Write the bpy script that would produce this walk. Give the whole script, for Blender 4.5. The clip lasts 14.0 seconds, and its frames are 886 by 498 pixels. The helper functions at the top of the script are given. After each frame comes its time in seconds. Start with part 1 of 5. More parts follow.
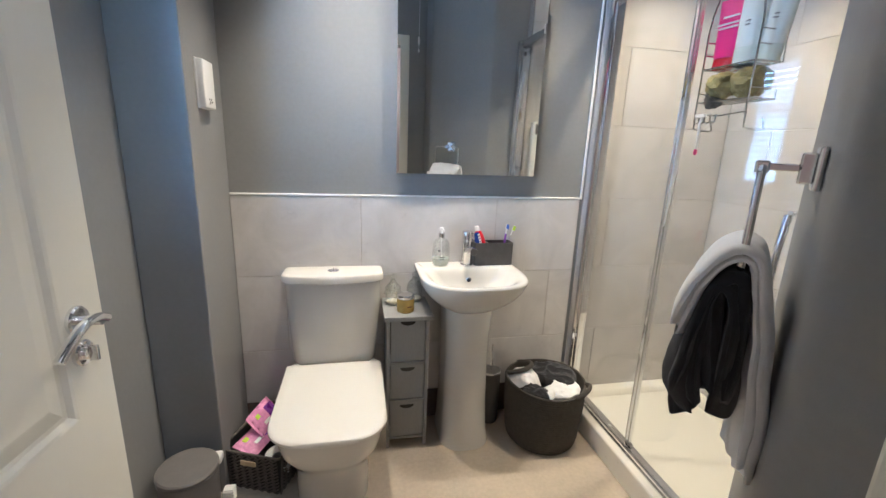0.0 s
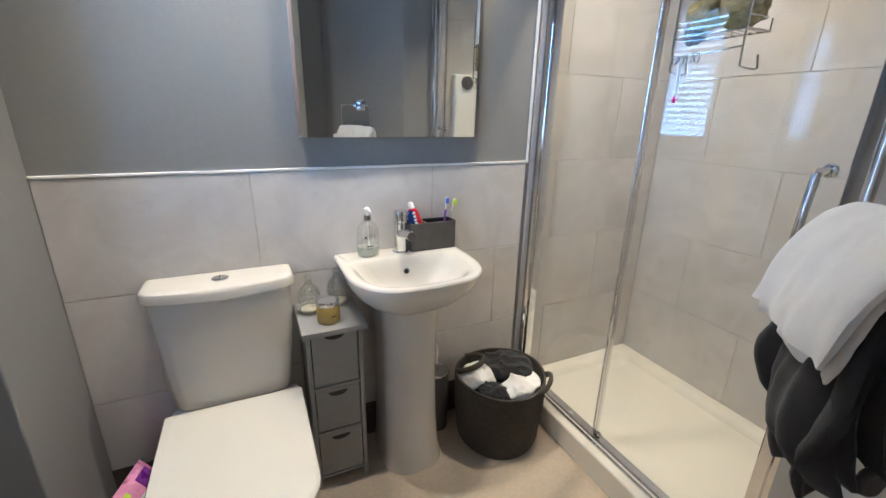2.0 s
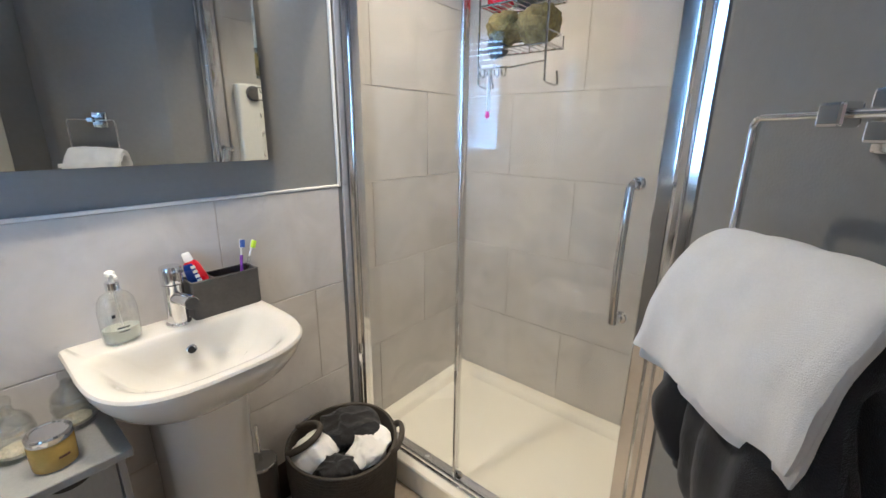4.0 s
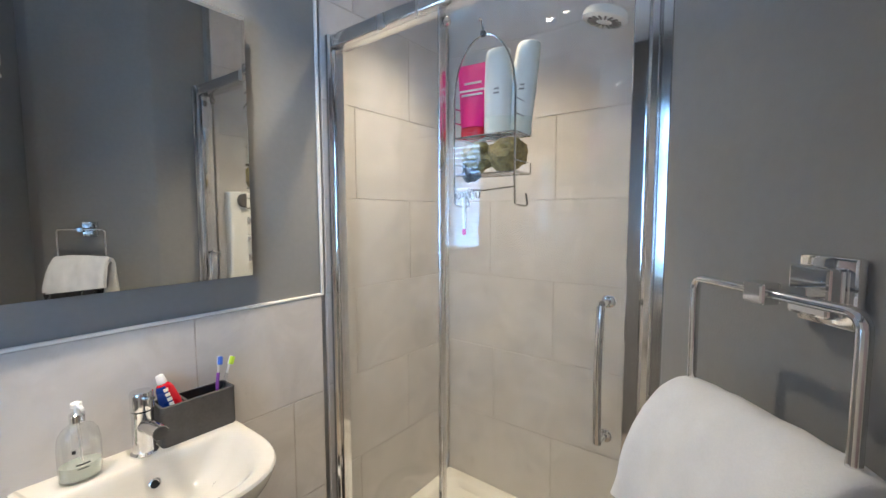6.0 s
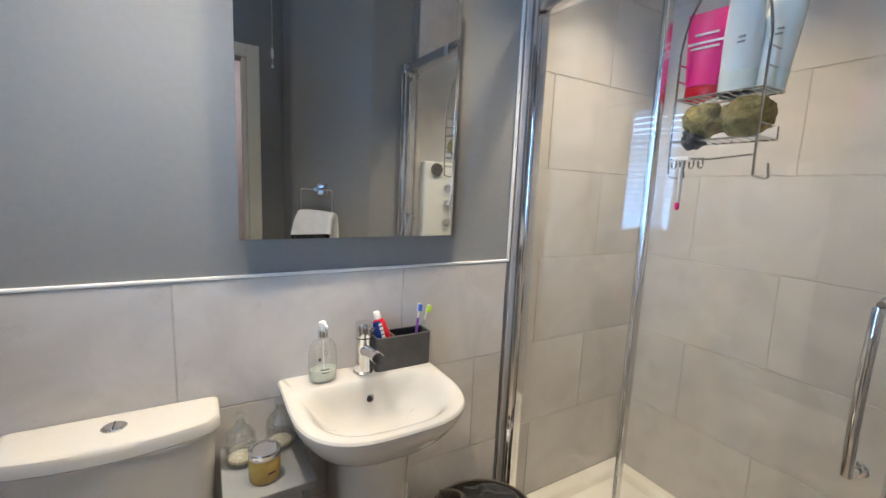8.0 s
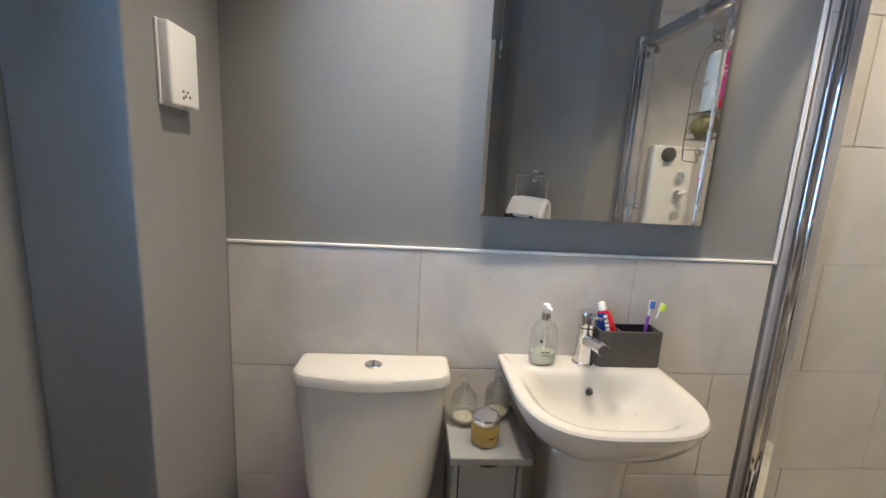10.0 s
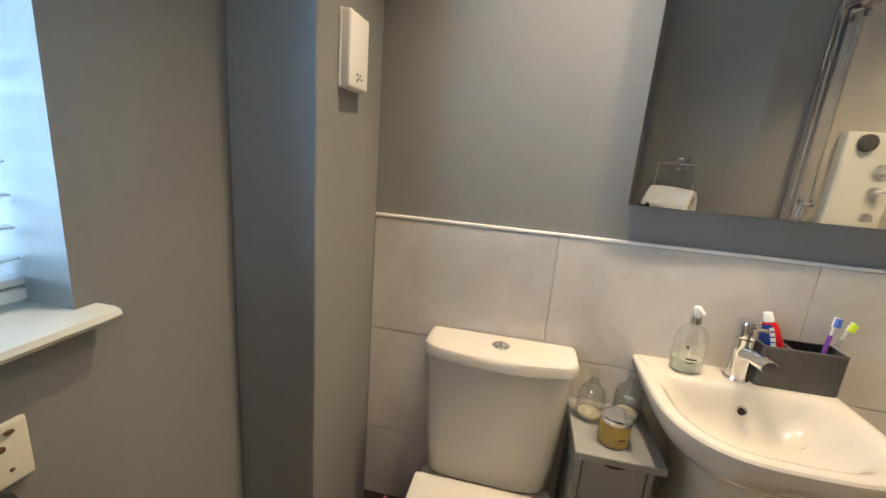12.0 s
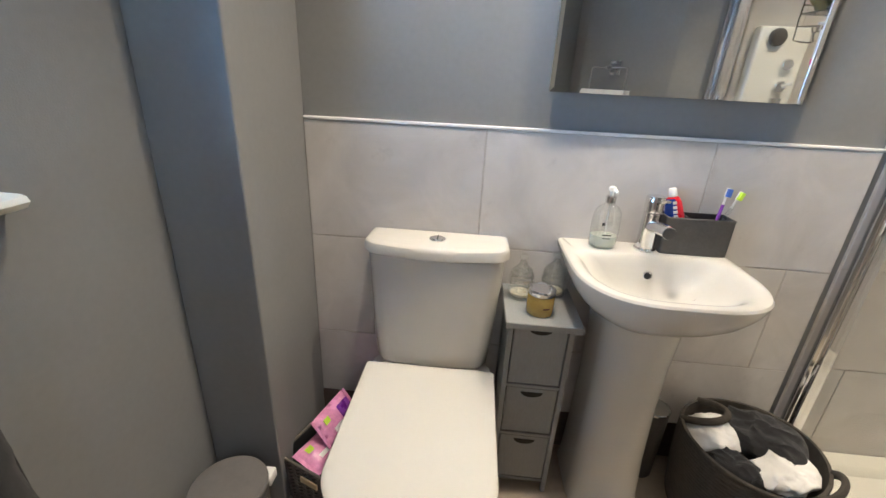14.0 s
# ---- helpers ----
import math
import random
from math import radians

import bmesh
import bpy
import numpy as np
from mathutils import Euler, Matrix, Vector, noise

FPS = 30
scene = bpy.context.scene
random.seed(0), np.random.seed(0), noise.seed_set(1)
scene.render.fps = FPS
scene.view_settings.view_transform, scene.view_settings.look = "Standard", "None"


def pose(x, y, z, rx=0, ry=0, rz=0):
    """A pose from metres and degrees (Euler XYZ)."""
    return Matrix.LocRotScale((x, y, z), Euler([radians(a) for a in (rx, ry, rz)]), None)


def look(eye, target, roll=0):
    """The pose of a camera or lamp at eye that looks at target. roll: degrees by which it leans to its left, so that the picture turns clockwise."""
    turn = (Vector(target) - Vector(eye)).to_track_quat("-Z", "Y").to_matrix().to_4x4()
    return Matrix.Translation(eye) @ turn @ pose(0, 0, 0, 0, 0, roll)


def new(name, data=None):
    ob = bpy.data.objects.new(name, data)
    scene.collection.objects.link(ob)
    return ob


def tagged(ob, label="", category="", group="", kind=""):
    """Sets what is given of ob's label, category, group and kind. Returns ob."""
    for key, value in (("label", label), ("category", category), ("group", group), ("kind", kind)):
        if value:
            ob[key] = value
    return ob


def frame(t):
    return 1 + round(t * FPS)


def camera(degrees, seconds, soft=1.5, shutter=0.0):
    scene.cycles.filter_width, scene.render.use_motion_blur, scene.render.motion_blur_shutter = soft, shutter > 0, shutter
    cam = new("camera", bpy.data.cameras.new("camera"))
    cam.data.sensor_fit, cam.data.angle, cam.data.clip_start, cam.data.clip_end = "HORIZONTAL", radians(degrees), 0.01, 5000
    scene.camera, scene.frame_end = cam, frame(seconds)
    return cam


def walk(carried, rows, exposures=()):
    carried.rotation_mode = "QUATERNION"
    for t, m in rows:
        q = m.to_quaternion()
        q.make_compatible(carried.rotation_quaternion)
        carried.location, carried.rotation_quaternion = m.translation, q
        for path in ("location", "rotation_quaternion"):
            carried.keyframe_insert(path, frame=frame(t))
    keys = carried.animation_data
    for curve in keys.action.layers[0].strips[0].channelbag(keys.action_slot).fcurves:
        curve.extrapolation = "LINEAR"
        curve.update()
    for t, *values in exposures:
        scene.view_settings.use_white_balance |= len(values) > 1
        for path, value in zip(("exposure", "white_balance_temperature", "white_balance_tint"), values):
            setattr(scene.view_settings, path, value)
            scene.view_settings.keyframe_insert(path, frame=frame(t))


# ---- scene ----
cam = camera(94.1, 14.0)
PATH = [
    (0, (0.508, 0.194, 1.322), (0.908, 2.095, 0.846), 2.2),
    (0.5, (0.534, 0.263, 1.326), (0.989, 2.135, 0.79), 2.3),
    (1, (0.52, 0.349, 1.305), (1.081, 2.183, 0.738), 2.2),
    (1.5, (0.517, 0.485, 1.293), (1.184, 2.273, 0.695), 1.9),
    (2, (0.522, 0.587, 1.287), (1.328, 2.309, 0.668), 1.2),
    (2.5, (0.549, 0.674, 1.284), (1.532, 2.289, 0.633), 0.9),
    (3, (0.613, 0.74, 1.273), (1.781, 2.225, 0.617), 0.8),
    (3.5, (0.651, 0.782, 1.276), (1.987, 2.13, 0.646), 0.7),
    (4, (0.665, 0.794, 1.294), (2.151, 2.016, 0.749), 0.6),
    (4.2, (0.663, 0.796, 1.317), (2.203, 1.969, 0.81), 0.6),
    (6.3, (0.669, 0.77, 1.385), (2.223, 2.023, 1.261), 0.5),
    (6.5, (0.66, 0.78, 1.384), (2.177, 2.077, 1.253), 0.9),
    (7, (0.645, 0.792, 1.378), (2.02, 2.234, 1.209), 1.4),
    (7.5, (0.62, 0.805, 1.369), (1.811, 2.396, 1.144), 1.9),
    (8, (0.594, 0.826, 1.356), (1.589, 2.537, 1.073), 2.4),
    (8.5, (0.559, 0.85, 1.347), (1.351, 2.655, 1.009), 3.0),
    (9, (0.548, 0.852, 1.329), (1.096, 2.743, 0.976), 3.1),
    (9.2, (0.542, 0.858, 1.317), (0.998, 2.774, 0.97), 3.0),
    (11.3, (0.442, 0.886, 1.316), (0.176, 2.827, 0.914), 4.2),
    (11.5, (0.44, 0.883, 1.322), (0.124, 2.811, 0.894), 4.4),
    (12, (0.419, 0.873, 1.307), (0.057, 2.783, 0.839), 4.7),
    (12.5, (0.428, 0.859, 1.289), (0.062, 2.751, 0.753), 4.5),
    (13, (0.449, 0.846, 1.267), (0.144, 2.727, 0.659), 4.1),
    (13.5, (0.486, 0.83, 1.247), (0.264, 2.696, 0.562), 3.5),
    (14, (0.493, 0.814, 1.22), (0.369, 2.665, 0.471), 3.0),
]
walk(cam, [(t, look(eye, target, roll)) for t, eye, target, roll in PATH],
     exposures=((0.0, 0.30, 5450, 10), (1.5, 0.12, 5400, 10), (3.0, 0.0, 5350, 10), (4.2, 0.03, 5500, 10), (6.5, 0.05, 5600, 10), (8.0, -0.03, 5600, 10), (9.2, -0.16, 5700, 10),
                (11.5, -0.04, 6300, 10), (12.5, -0.05, 7200, 10), (13.3, 0.02, 5850, 10), (14.0, 0.11, 5600, 10)))

# ---------------------------------------------------------------- world and light
world = bpy.data.worlds.new("world")
world.use_nodes = True
scene.world = world
sky = world.node_tree.nodes.new("ShaderNodeTexSky")
sky.sky_type, sky.sun_disc = 'NISHITA', False
sky.sun_elevation, sky.sun_rotation = radians(40), radians(100)
world.node_tree.links.new(sky.outputs[0], world.node_tree.nodes["Background"].inputs[0])
world.node_tree.nodes["Background"].inputs[1].default_value = 0.10

sun_data = bpy.data.lights.new("sun", 'SUN')
sun_data.energy, sun_data.angle, sun_data.color = 2.0, radians(0.5), (1.0, 0.96, 0.9)
sun = new("sun", sun_data)
sun.matrix_world = look((6, -4, 7), (0, 1, 1))

CEIL = 2.41
SPOTS = [(0.48, 1.70, 2.35, 84), (1.02, 1.69, 1.8, 110), (1.82, 1.60, 2.0, 102)]      # place, strength and beam of the downlights
SPOT_W, SPOT_COL = 38.0, (1.0, 0.80, 0.54)
WINDOW_W, WINDOW_COL = 44.0, (0.40, 0.67, 1.0)


def area(name, at, to, w, h, power, col):
    d = bpy.data.lights.new(name, 'AREA')
    d.shape, d.size, d.size_y, d.energy, d.color = 'RECTANGLE', w, h, power, col
    o = new(name, d)
    o.matrix_world = look(at, to)
    return o


# sky light in the window's opening, outside the blind
area("window_daylight", (-0.425, 1.02, 1.57), (1.0, 1.02, 1.45), 0.62, 0.95, WINDOW_W, WINDOW_COL)
for sx, sy, sw, beam in SPOTS:
    d = bpy.data.lights.new("downlight_lamp", 'SPOT')
    d.energy, d.color, d.spot_size, d.spot_blend, d.shadow_soft_size = SPOT_W * sw, (SPOT_COL if sx < 1.5 else (1.0, 0.77, 0.47)), radians(beam), 1.0, 0.03
    o = new("downlight_lamp", d)
    o.matrix_world = look((sx, sy, CEIL - 0.02), (sx, sy + 0.001, 0))
# unseen fill added on the landing, placed to brighten the door and left wall
d = bpy.data.lights.new("landing_fill", 'POINT')
d.energy, d.color, d.shadow_soft_size = 16.0, (0.96, 0.96, 0.96), 0.15
new("landing_fill", d).location = (1.15, -0.40, 2.2)


# ---------------------------------------------------------------- materials
def nodes_of(name):
    m = bpy.data.materials.new(name)
    m.use_nodes = True
    nt = m.node_tree
    return m, nt, nt.nodes["Principled BSDF"], nt.links


def mat(name, col, rough=0.5, metal=0.0, var=0.12, scale=6.0, fine=120.0, bump=0.0, bumpscale=200.0, spread=0.08,
        spec=0.5, coat=0.0, sheen=0.0, stretch=(1, 1, 1), trans=0.0, ior=1.45, rand=0.0, sss=0.0):
    """A surface with variation at two scales in colour and gloss, and a fine relief."""
    m, nt, b, L = nodes_of(name)
    N = nt.nodes.new
    tc = N("ShaderNodeTexCoord")
    mp = N("ShaderNodeMapping")
    mp.inputs["Scale"].default_value = stretch
    L.new(tc.outputs["Object"], mp.inputs[0])
    n1, n2 = N("ShaderNodeTexNoise"), N("ShaderNodeTexNoise")
    n1.inputs["Scale"].default_value, n1.inputs["Detail"].default_value = scale, 5
    n2.inputs["Scale"].default_value, n2.inputs["Detail"].default_value = fine, 3
    L.new(mp.outputs[0], n1.inputs[0])
    L.new(mp.outputs[0], n2.inputs[0])
    mix = N("ShaderNodeMix")
    mix.data_type = 'FLOAT'
    mix.inputs[0].default_value = 0.35
    L.new(n1.outputs[0], mix.inputs[2])
    L.new(n2.outputs[0], mix.inputs[3])
    rng = N("ShaderNodeMapRange")
    rng.inputs[1].default_value, rng.inputs[2].default_value = 0.3, 0.7
    rng.inputs[3].default_value, rng.inputs[4].default_value = 1 - var, 1 + var
    L.new(mix.outputs[0], rng.inputs[0])
    last = rng.outputs[0]
    if rand:
        oi = N("ShaderNodeObjectInfo")
        r2 = N("ShaderNodeMapRange")
        r2.inputs[3].default_value, r2.inputs[4].default_value = 1 - rand, 1 + rand
        L.new(oi.outputs["Random"], r2.inputs[0])
        mu = N("ShaderNodeMath")
        mu.operation = 'MULTIPLY'
        L.new(last, mu.inputs[0])
        L.new(r2.outputs[0], mu.inputs[1])
        last = mu.outputs[0]
    sc = N("ShaderNodeVectorMath")
    sc.operation = 'SCALE'
    sc.inputs[0].default_value = col
    L.new(last, sc.inputs["Scale"])
    L.new(sc.outputs[0], b.inputs["Base Color"])
    rr = N("ShaderNodeMapRange")
    rr.inputs[1].default_value, rr.inputs[2].default_value = 0.3, 0.7
    rr.inputs[3].default_value, rr.inputs[4].default_value = max(0.02, rough - spread), min(1, rough + spread)
    L.new(n1.outputs[0], rr.inputs[0])
    L.new(rr.outputs[0], b.inputs["Roughness"])
    b.inputs["Metallic"].default_value = metal
    b.inputs["Specular IOR Level"].default_value = spec
    b.inputs["Coat Weight"].default_value = coat
    b.inputs["Coat Roughness"].default_value = 0.06
    b.inputs["Sheen Weight"].default_value = sheen
    b.inputs["Transmission Weight"].default_value = trans
    b.inputs["IOR"].default_value = ior
    b.inputs["Subsurface Weight"].default_value = sss
    if bump:
        n3 = N("ShaderNodeTexNoise")
        n3.inputs["Scale"].default_value, n3.inputs["Detail"].default_value = bumpscale, 4
        L.new(mp.outputs[0], n3.inputs[0])
        bp = N("ShaderNodeBump")
        bp.inputs["Strength"].default_value, bp.inputs["Distance"].default_value = 1.0, bump
        L.new(n3.outputs[0], bp.inputs["Height"])
        L.new(bp.outputs[0], b.inputs["Normal"])
    return m


def tile_mat(name, col, stain, rough):
    """Glazed stone-look tile: soft clouds with a few darker blotches, each tile a little different."""
    m, nt, b, L = nodes_of(name)
    N = nt.nodes.new
    tc, oi = N("ShaderNodeTexCoord"), N("ShaderNodeObjectInfo")
    off = N("ShaderNodeVectorMath")
    off.operation = 'SCALE'
    off.inputs[0].default_value = (37.0, 91.0, 53.0)
    L.new(oi.outputs["Random"], off.inputs["Scale"])
    add = N("ShaderNodeVectorMath")
    L.new(tc.outputs["Object"], add.inputs[0])
    L.new(off.outputs[0], add.inputs[1])
    cloud, blot = N("ShaderNodeTexNoise"), N("ShaderNodeTexNoise")
    cloud.inputs["Scale"].default_value, cloud.inputs["Detail"].default_value = 5.0, 8
    cloud.inputs["Roughness"].default_value, cloud.inputs["Distortion"].default_value = 0.6, 0.8
    blot.inputs["Scale"].default_value, blot.inputs["Detail"].default_value = 11.0, 9
    blot.inputs["Roughness"].default_value = 0.7
    for n in (cloud, blot):
        L.new(add.outputs[0], n.inputs[0])
    ramp = N("ShaderNodeMapRange")
    ramp.inputs[1].default_value, ramp.inputs[2].default_value = 0.35, 0.68
    ramp.inputs[3].default_value, ramp.inputs[4].default_value = 0.90, 1.07
    L.new(cloud.outputs[0], ramp.inputs[0])
    spots = N("ShaderNodeMapRange")
    spots.inputs[1].default_value, spots.inputs[2].default_value = 0.60, 0.78
    spots.inputs[3].default_value, spots.inputs[4].default_value = 0.0, 0.75
    L.new(blot.outputs[0], spots.inputs[0])
    sc = N("ShaderNodeVectorMath")
    sc.operation = 'SCALE'
    sc.inputs[0].default_value = col
    L.new(ramp.outputs[0], sc.inputs["Scale"])
    mx = N("ShaderNodeMix")
    mx.data_type = 'RGBA'
    mx.inputs["B"].default_value = (*stain, 1)
    L.new(spots.outputs[0], mx.inputs[0])
    L.new(sc.outputs[0], mx.inputs["A"])
    L.new(mx.outputs["Result"], b.inputs["Base Color"])
    b.inputs["Roughness"].default_value = rough
    b.inputs["Specular IOR Level"].default_value = 0.5
    bp = N("ShaderNodeBump")
    bp.inputs["Distance"].default_value = 0.0004
    L.new(cloud.outputs[0], bp.inputs["Height"])
    L.new(bp.outputs[0], b.inputs["Normal"])
    return m


def glass_mat(name, tint, rough=0.0, ior=1.45):
    m, nt, b, L = nodes_of(name)
    b.inputs["Base Color"].default_value = (*tint, 1)
    b.inputs["Transmission Weight"].default_value = 1.0
    b.inputs["IOR"].default_value = ior
    n = nt.nodes.new("ShaderNodeTexNoise")
    n.inputs["Scale"].default_value = 9.0
    r = nt.nodes.new("ShaderNodeMapRange")
    r.inputs[1].default_value, r.inputs[2].default_value = 0.45, 0.8
    r.inputs[3].default_value, r.inputs[4].default_value = rough, rough + 0.03
    L.new(n.outputs[0], r.inputs[0])
    L.new(r.outputs[0], b.inputs["Roughness"])
    return m


def pane_mat(name, tint=(0.975, 0.985, 0.98), base=0.045, rough=0.0):
    """Thin clear glass: a mirror-like reflection over a see-through sheet."""
    m, nt, b, L = nodes_of(name)
    N = nt.nodes.new
    tr, gl, lw, mx = N("ShaderNodeBsdfTransparent"), N("ShaderNodeBsdfGlossy"), N("ShaderNodeLayerWeight"), N("ShaderNodeMixShader")
    tr.inputs[0].default_value = (*tint, 1)
    gl.inputs["Roughness"].default_value = rough
    pw, ma = N("ShaderNodeMath"), N("ShaderNodeMath")
    lw.inputs[0].default_value = 0.5
    pw.operation, ma.operation = 'POWER', 'MULTIPLY_ADD'
    pw.inputs[1].default_value, ma.inputs[1].default_value, ma.inputs[2].default_value = 4.5, 0.9, base
    L.new(lw.outputs["Facing"], pw.inputs[0])
    L.new(pw.outputs[0], ma.inputs[0])
    L.new(ma.outputs[0], mx.inputs[0])
    L.new(tr.outputs[0], mx.inputs[1])
    L.new(gl.outputs[0], mx.inputs[2])
    L.new(mx.outputs[0], nt.nodes["Material Output"].inputs[0])
    return m


def emit_mat(name, col, power):
    m, nt, b, L = nodes_of(name)
    b.inputs["Base Color"].default_value = (*col, 1)
    b.inputs["Emission Color"].default_value = (*col, 1)
    b.inputs["Emission Strength"].default_value = power
    return m


M = {}
M["paint"] = mat("grey_wall_paint", (0.245, 0.243, 0.243), 0.5, var=0.07, scale=3, fine=60, bump=0.0003, bumpscale=300, spread=0.05, spec=0.4)
M["landing"] = mat("landing_wall_paint", (0.56, 0.46, 0.42), 0.8, var=0.04, bump=0.0004)
M["ceil"] = mat("white_ceiling_paint", (0.80, 0.79, 0.77), 0.85, var=0.03, bump=0.0004, bumpscale=150)
M["tile"] = tile_mat("stone_look_tile", (0.60, 0.575, 0.56), (0.45, 0.42, 0.41), 0.045)
M["grout"] = mat("grout", (0.50, 0.465, 0.43), 0.9, var=0.15, scale=30, bump=0.0006)
M["trim"] = mat("white_plastic_trim", (0.80, 0.79, 0.77), 0.3, var=0.04)
M["gloss"] = mat("cream_gloss_paint", (0.72, 0.70, 0.62), 0.3, var=0.015, scale=4, bump=0.00008, bumpscale=60, spread=0.015)
M["floor"] = mat("sand_vinyl_floor", (0.47, 0.40, 0.315), 0.42, var=0.16, scale=5, fine=60, bump=0.0003, bumpscale=120)
M["skirt"] = mat("dark_brown_board", (0.10, 0.075, 0.065), 0.6, var=0.4, scale=18, fine=90)
M["ceramic"] = mat("white_ceramic", (0.62, 0.60, 0.56), 0.09, var=0.02, spread=0.03, spec=0.55, coat=0.3)
M["seat"] = mat("white_seat_plastic", (0.65, 0.63, 0.59), 0.20, var=0.02, spread=0.04)
M["tray"] = mat("cream_shower_tray", (0.80, 0.765, 0.69), 0.3, var=0.02, scale=8, spread=0.03)
M["chrome"] = mat("polished_chrome", (0.80, 0.80, 0.81), 0.07, 1.0, var=0.04, spread=0.04)
M["alu"] = mat("satin_aluminium", (0.80, 0.80, 0.81), 0.22, 1.0, var=0.08, scale=12, fine=200, spread=0.08, stretch=(1, 1, 0.1))
M["bright_alu"] = mat("polished_aluminium", (0.82, 0.82, 0.83), 0.10, 1.0, var=0.06, scale=12, fine=200, spread=0.05, stretch=(1, 1, 0.1))
M["mirror"] = mat("mirror_silver", (0.83, 0.84, 0.83), 0.0, 1.0, var=0.0, spread=0.0)
M["pane"] = pane_mat("clear_shower_glass")
M["glass"] = pane_mat("clear_bottle_glass", (0.98, 0.985, 0.975), 0.17, 0.04)
M["grey_wood"] = mat("grey_painted_wood", (0.27, 0.275, 0.275), 0.5, var=0.12, scale=9, fine=150, bump=0.0003, stretch=(1, 1, 0.3))
# black for the shade inside slots, holes and hollows; also the rubber seal
M["black"] = mat("black_gap_shade_and_rubber", (0.02, 0.02, 0.02), 0.7)
M["holder"] = mat("dark_grey_resin", (0.080, 0.076, 0.075), 0.55, var=0.2, scale=25, bump=0.0005)
M["towel_w"] = mat("white_terry_towel", (0.82, 0.81, 0.80), 0.95, var=0.05, scale=30, fine=400, bump=0.0005, bumpscale=900, sheen=0.25)
M["towel_d"] = mat("charcoal_terry_towel", (0.019, 0.019, 0.022), 0.95, var=0.4, scale=22, fine=260, bump=0.0011, bumpscale=800, sheen=0.2)
M["rope"] = mat("grey_woven_rope", (0.068, 0.060, 0.052), 0.9, var=0.35, scale=60, fine=300, bump=0.003, bumpscale=300)
M["white_pl"] = mat("white_plastic", (0.82, 0.81, 0.79), 0.35, var=0.03)
M["blind"] = mat("white_blind_slat", (0.43, 0.45, 0.47), 0.45, var=0.03)
M["bin"] = mat("grey_bin_plastic", (0.155, 0.145, 0.14), 0.42, var=0.1, scale=20)
M["pink"] = mat("magenta_tube_plastic", (0.78, 0.015, 0.22), 0.35, var=0.06)
M["frost"] = glass_mat("obscured_window_glass", (0.9, 0.95, 0.97), 0.35)
M["lamp"] = emit_mat("downlight_glow", (1.0, 0.83, 0.62), 70.0)
M["bottle_glint"] = mat("bottle_reflection_tone", (0.72, 0.66, 0.5), 0.4, var=0.25, scale=120, bump=0.003, bumpscale=160)
M["amber"] = mat("amber_wax_glass", (0.42, 0.29, 0.08), 0.12, var=0.15, scale=20, coat=0.6)
M["kraft"] = mat("tan_paper", (0.55, 0.44, 0.27), 0.7, var=0.1, scale=40)
M["soap"] = mat("green_soap", (0.82, 0.88, 0.80), 0.12, var=0.03, trans=0.55, ior=1.34)
M["ink"] = mat("black_print", (0.03, 0.03, 0.035), 0.5)
M["purple"] = mat("purple_plastic", (0.22, 0.06, 0.42), 0.3)
M["blue"] = mat("blue_bristle", (0.07, 0.16, 0.6), 0.6, bump=0.001, bumpscale=900)
M["lime"] = mat("lime_print", (0.55, 0.78, 0.05), 0.5)
M["clear_pl"] = glass_mat("clear_plastic", (0.92, 0.95, 0.95), 0.05)
M["red"] = mat("red_tube", (0.62, 0.015, 0.03), 0.28, var=0.05)
M["deep_blue"] = mat("blue_tube", (0.02, 0.06, 0.35), 0.28, var=0.05)
M["weave"] = mat("dark_weave", (0.115, 0.10, 0.085), 0.7, var=0.45, scale=50, fine=300, bump=0.001)
M["pink_film"] = mat("pink_plastic_film", (0.72, 0.30, 0.52), 0.25, var=0.2, scale=25, bump=0.002, bumpscale=60)
M["violet"] = mat("violet_print", (0.17, 0.03, 0.28), 0.3, var=0.4, scale=40)
M["sponge"] = mat("olive_sponge", (0.30, 0.24, 0.10), 0.95, var=0.5, scale=60, fine=200, bump=0.006, bumpscale=90)
M["bottle_w"] = mat("white_bottle_plastic", (0.84, 0.86, 0.84), 0.3, var=0.04)
M["bottle_g"] = mat("pale_green_bottle", (0.70, 0.76, 0.72), 0.3, var=0.05)
M["wire"] = mat("steel_wire", (0.62, 0.61, 0.60), 0.18, 1.0, var=0.15, scale=40)
M["cream_paper"] = mat("cream_paper", (0.74, 0.68, 0.55), 0.8, var=0.08, scale=20)
M["brown"] = mat("brown_print", (0.13, 0.06, 0.03), 0.7, var=0.4, scale=60)
M["panel_w"] = mat("white_acrylic", (0.80, 0.80, 0.78), 0.2, var=0.03)


# ---------------------------------------------------------------- mesh helpers
def part(name, bm, material, parent=None, label="", smooth=False):
    me = bpy.data.meshes.new(name)
    bmesh.ops.recalc_face_normals(bm, faces=bm.faces)
    if smooth:
        for f in bm.faces:
            f.smooth = True
        for e in bm.edges:
            if len(e.link_faces) == 2 and e.calc_face_angle() > radians(38):
                e.smooth = False
    bm.to_mesh(me)
    bm.free()
    me.materials.append(M[material])
    ob = new(name, me)
    if parent:
        ob.parent = parent
    if label:
        ob["label"] = label
    return ob


def thing(name, at, label, category, group="", turn=0.0):
    e = new(name)
    e.empty_display_size = 0.05
    e.matrix_basis = pose(*at, 0, 0, turn)
    return tagged(e, label, category, group)


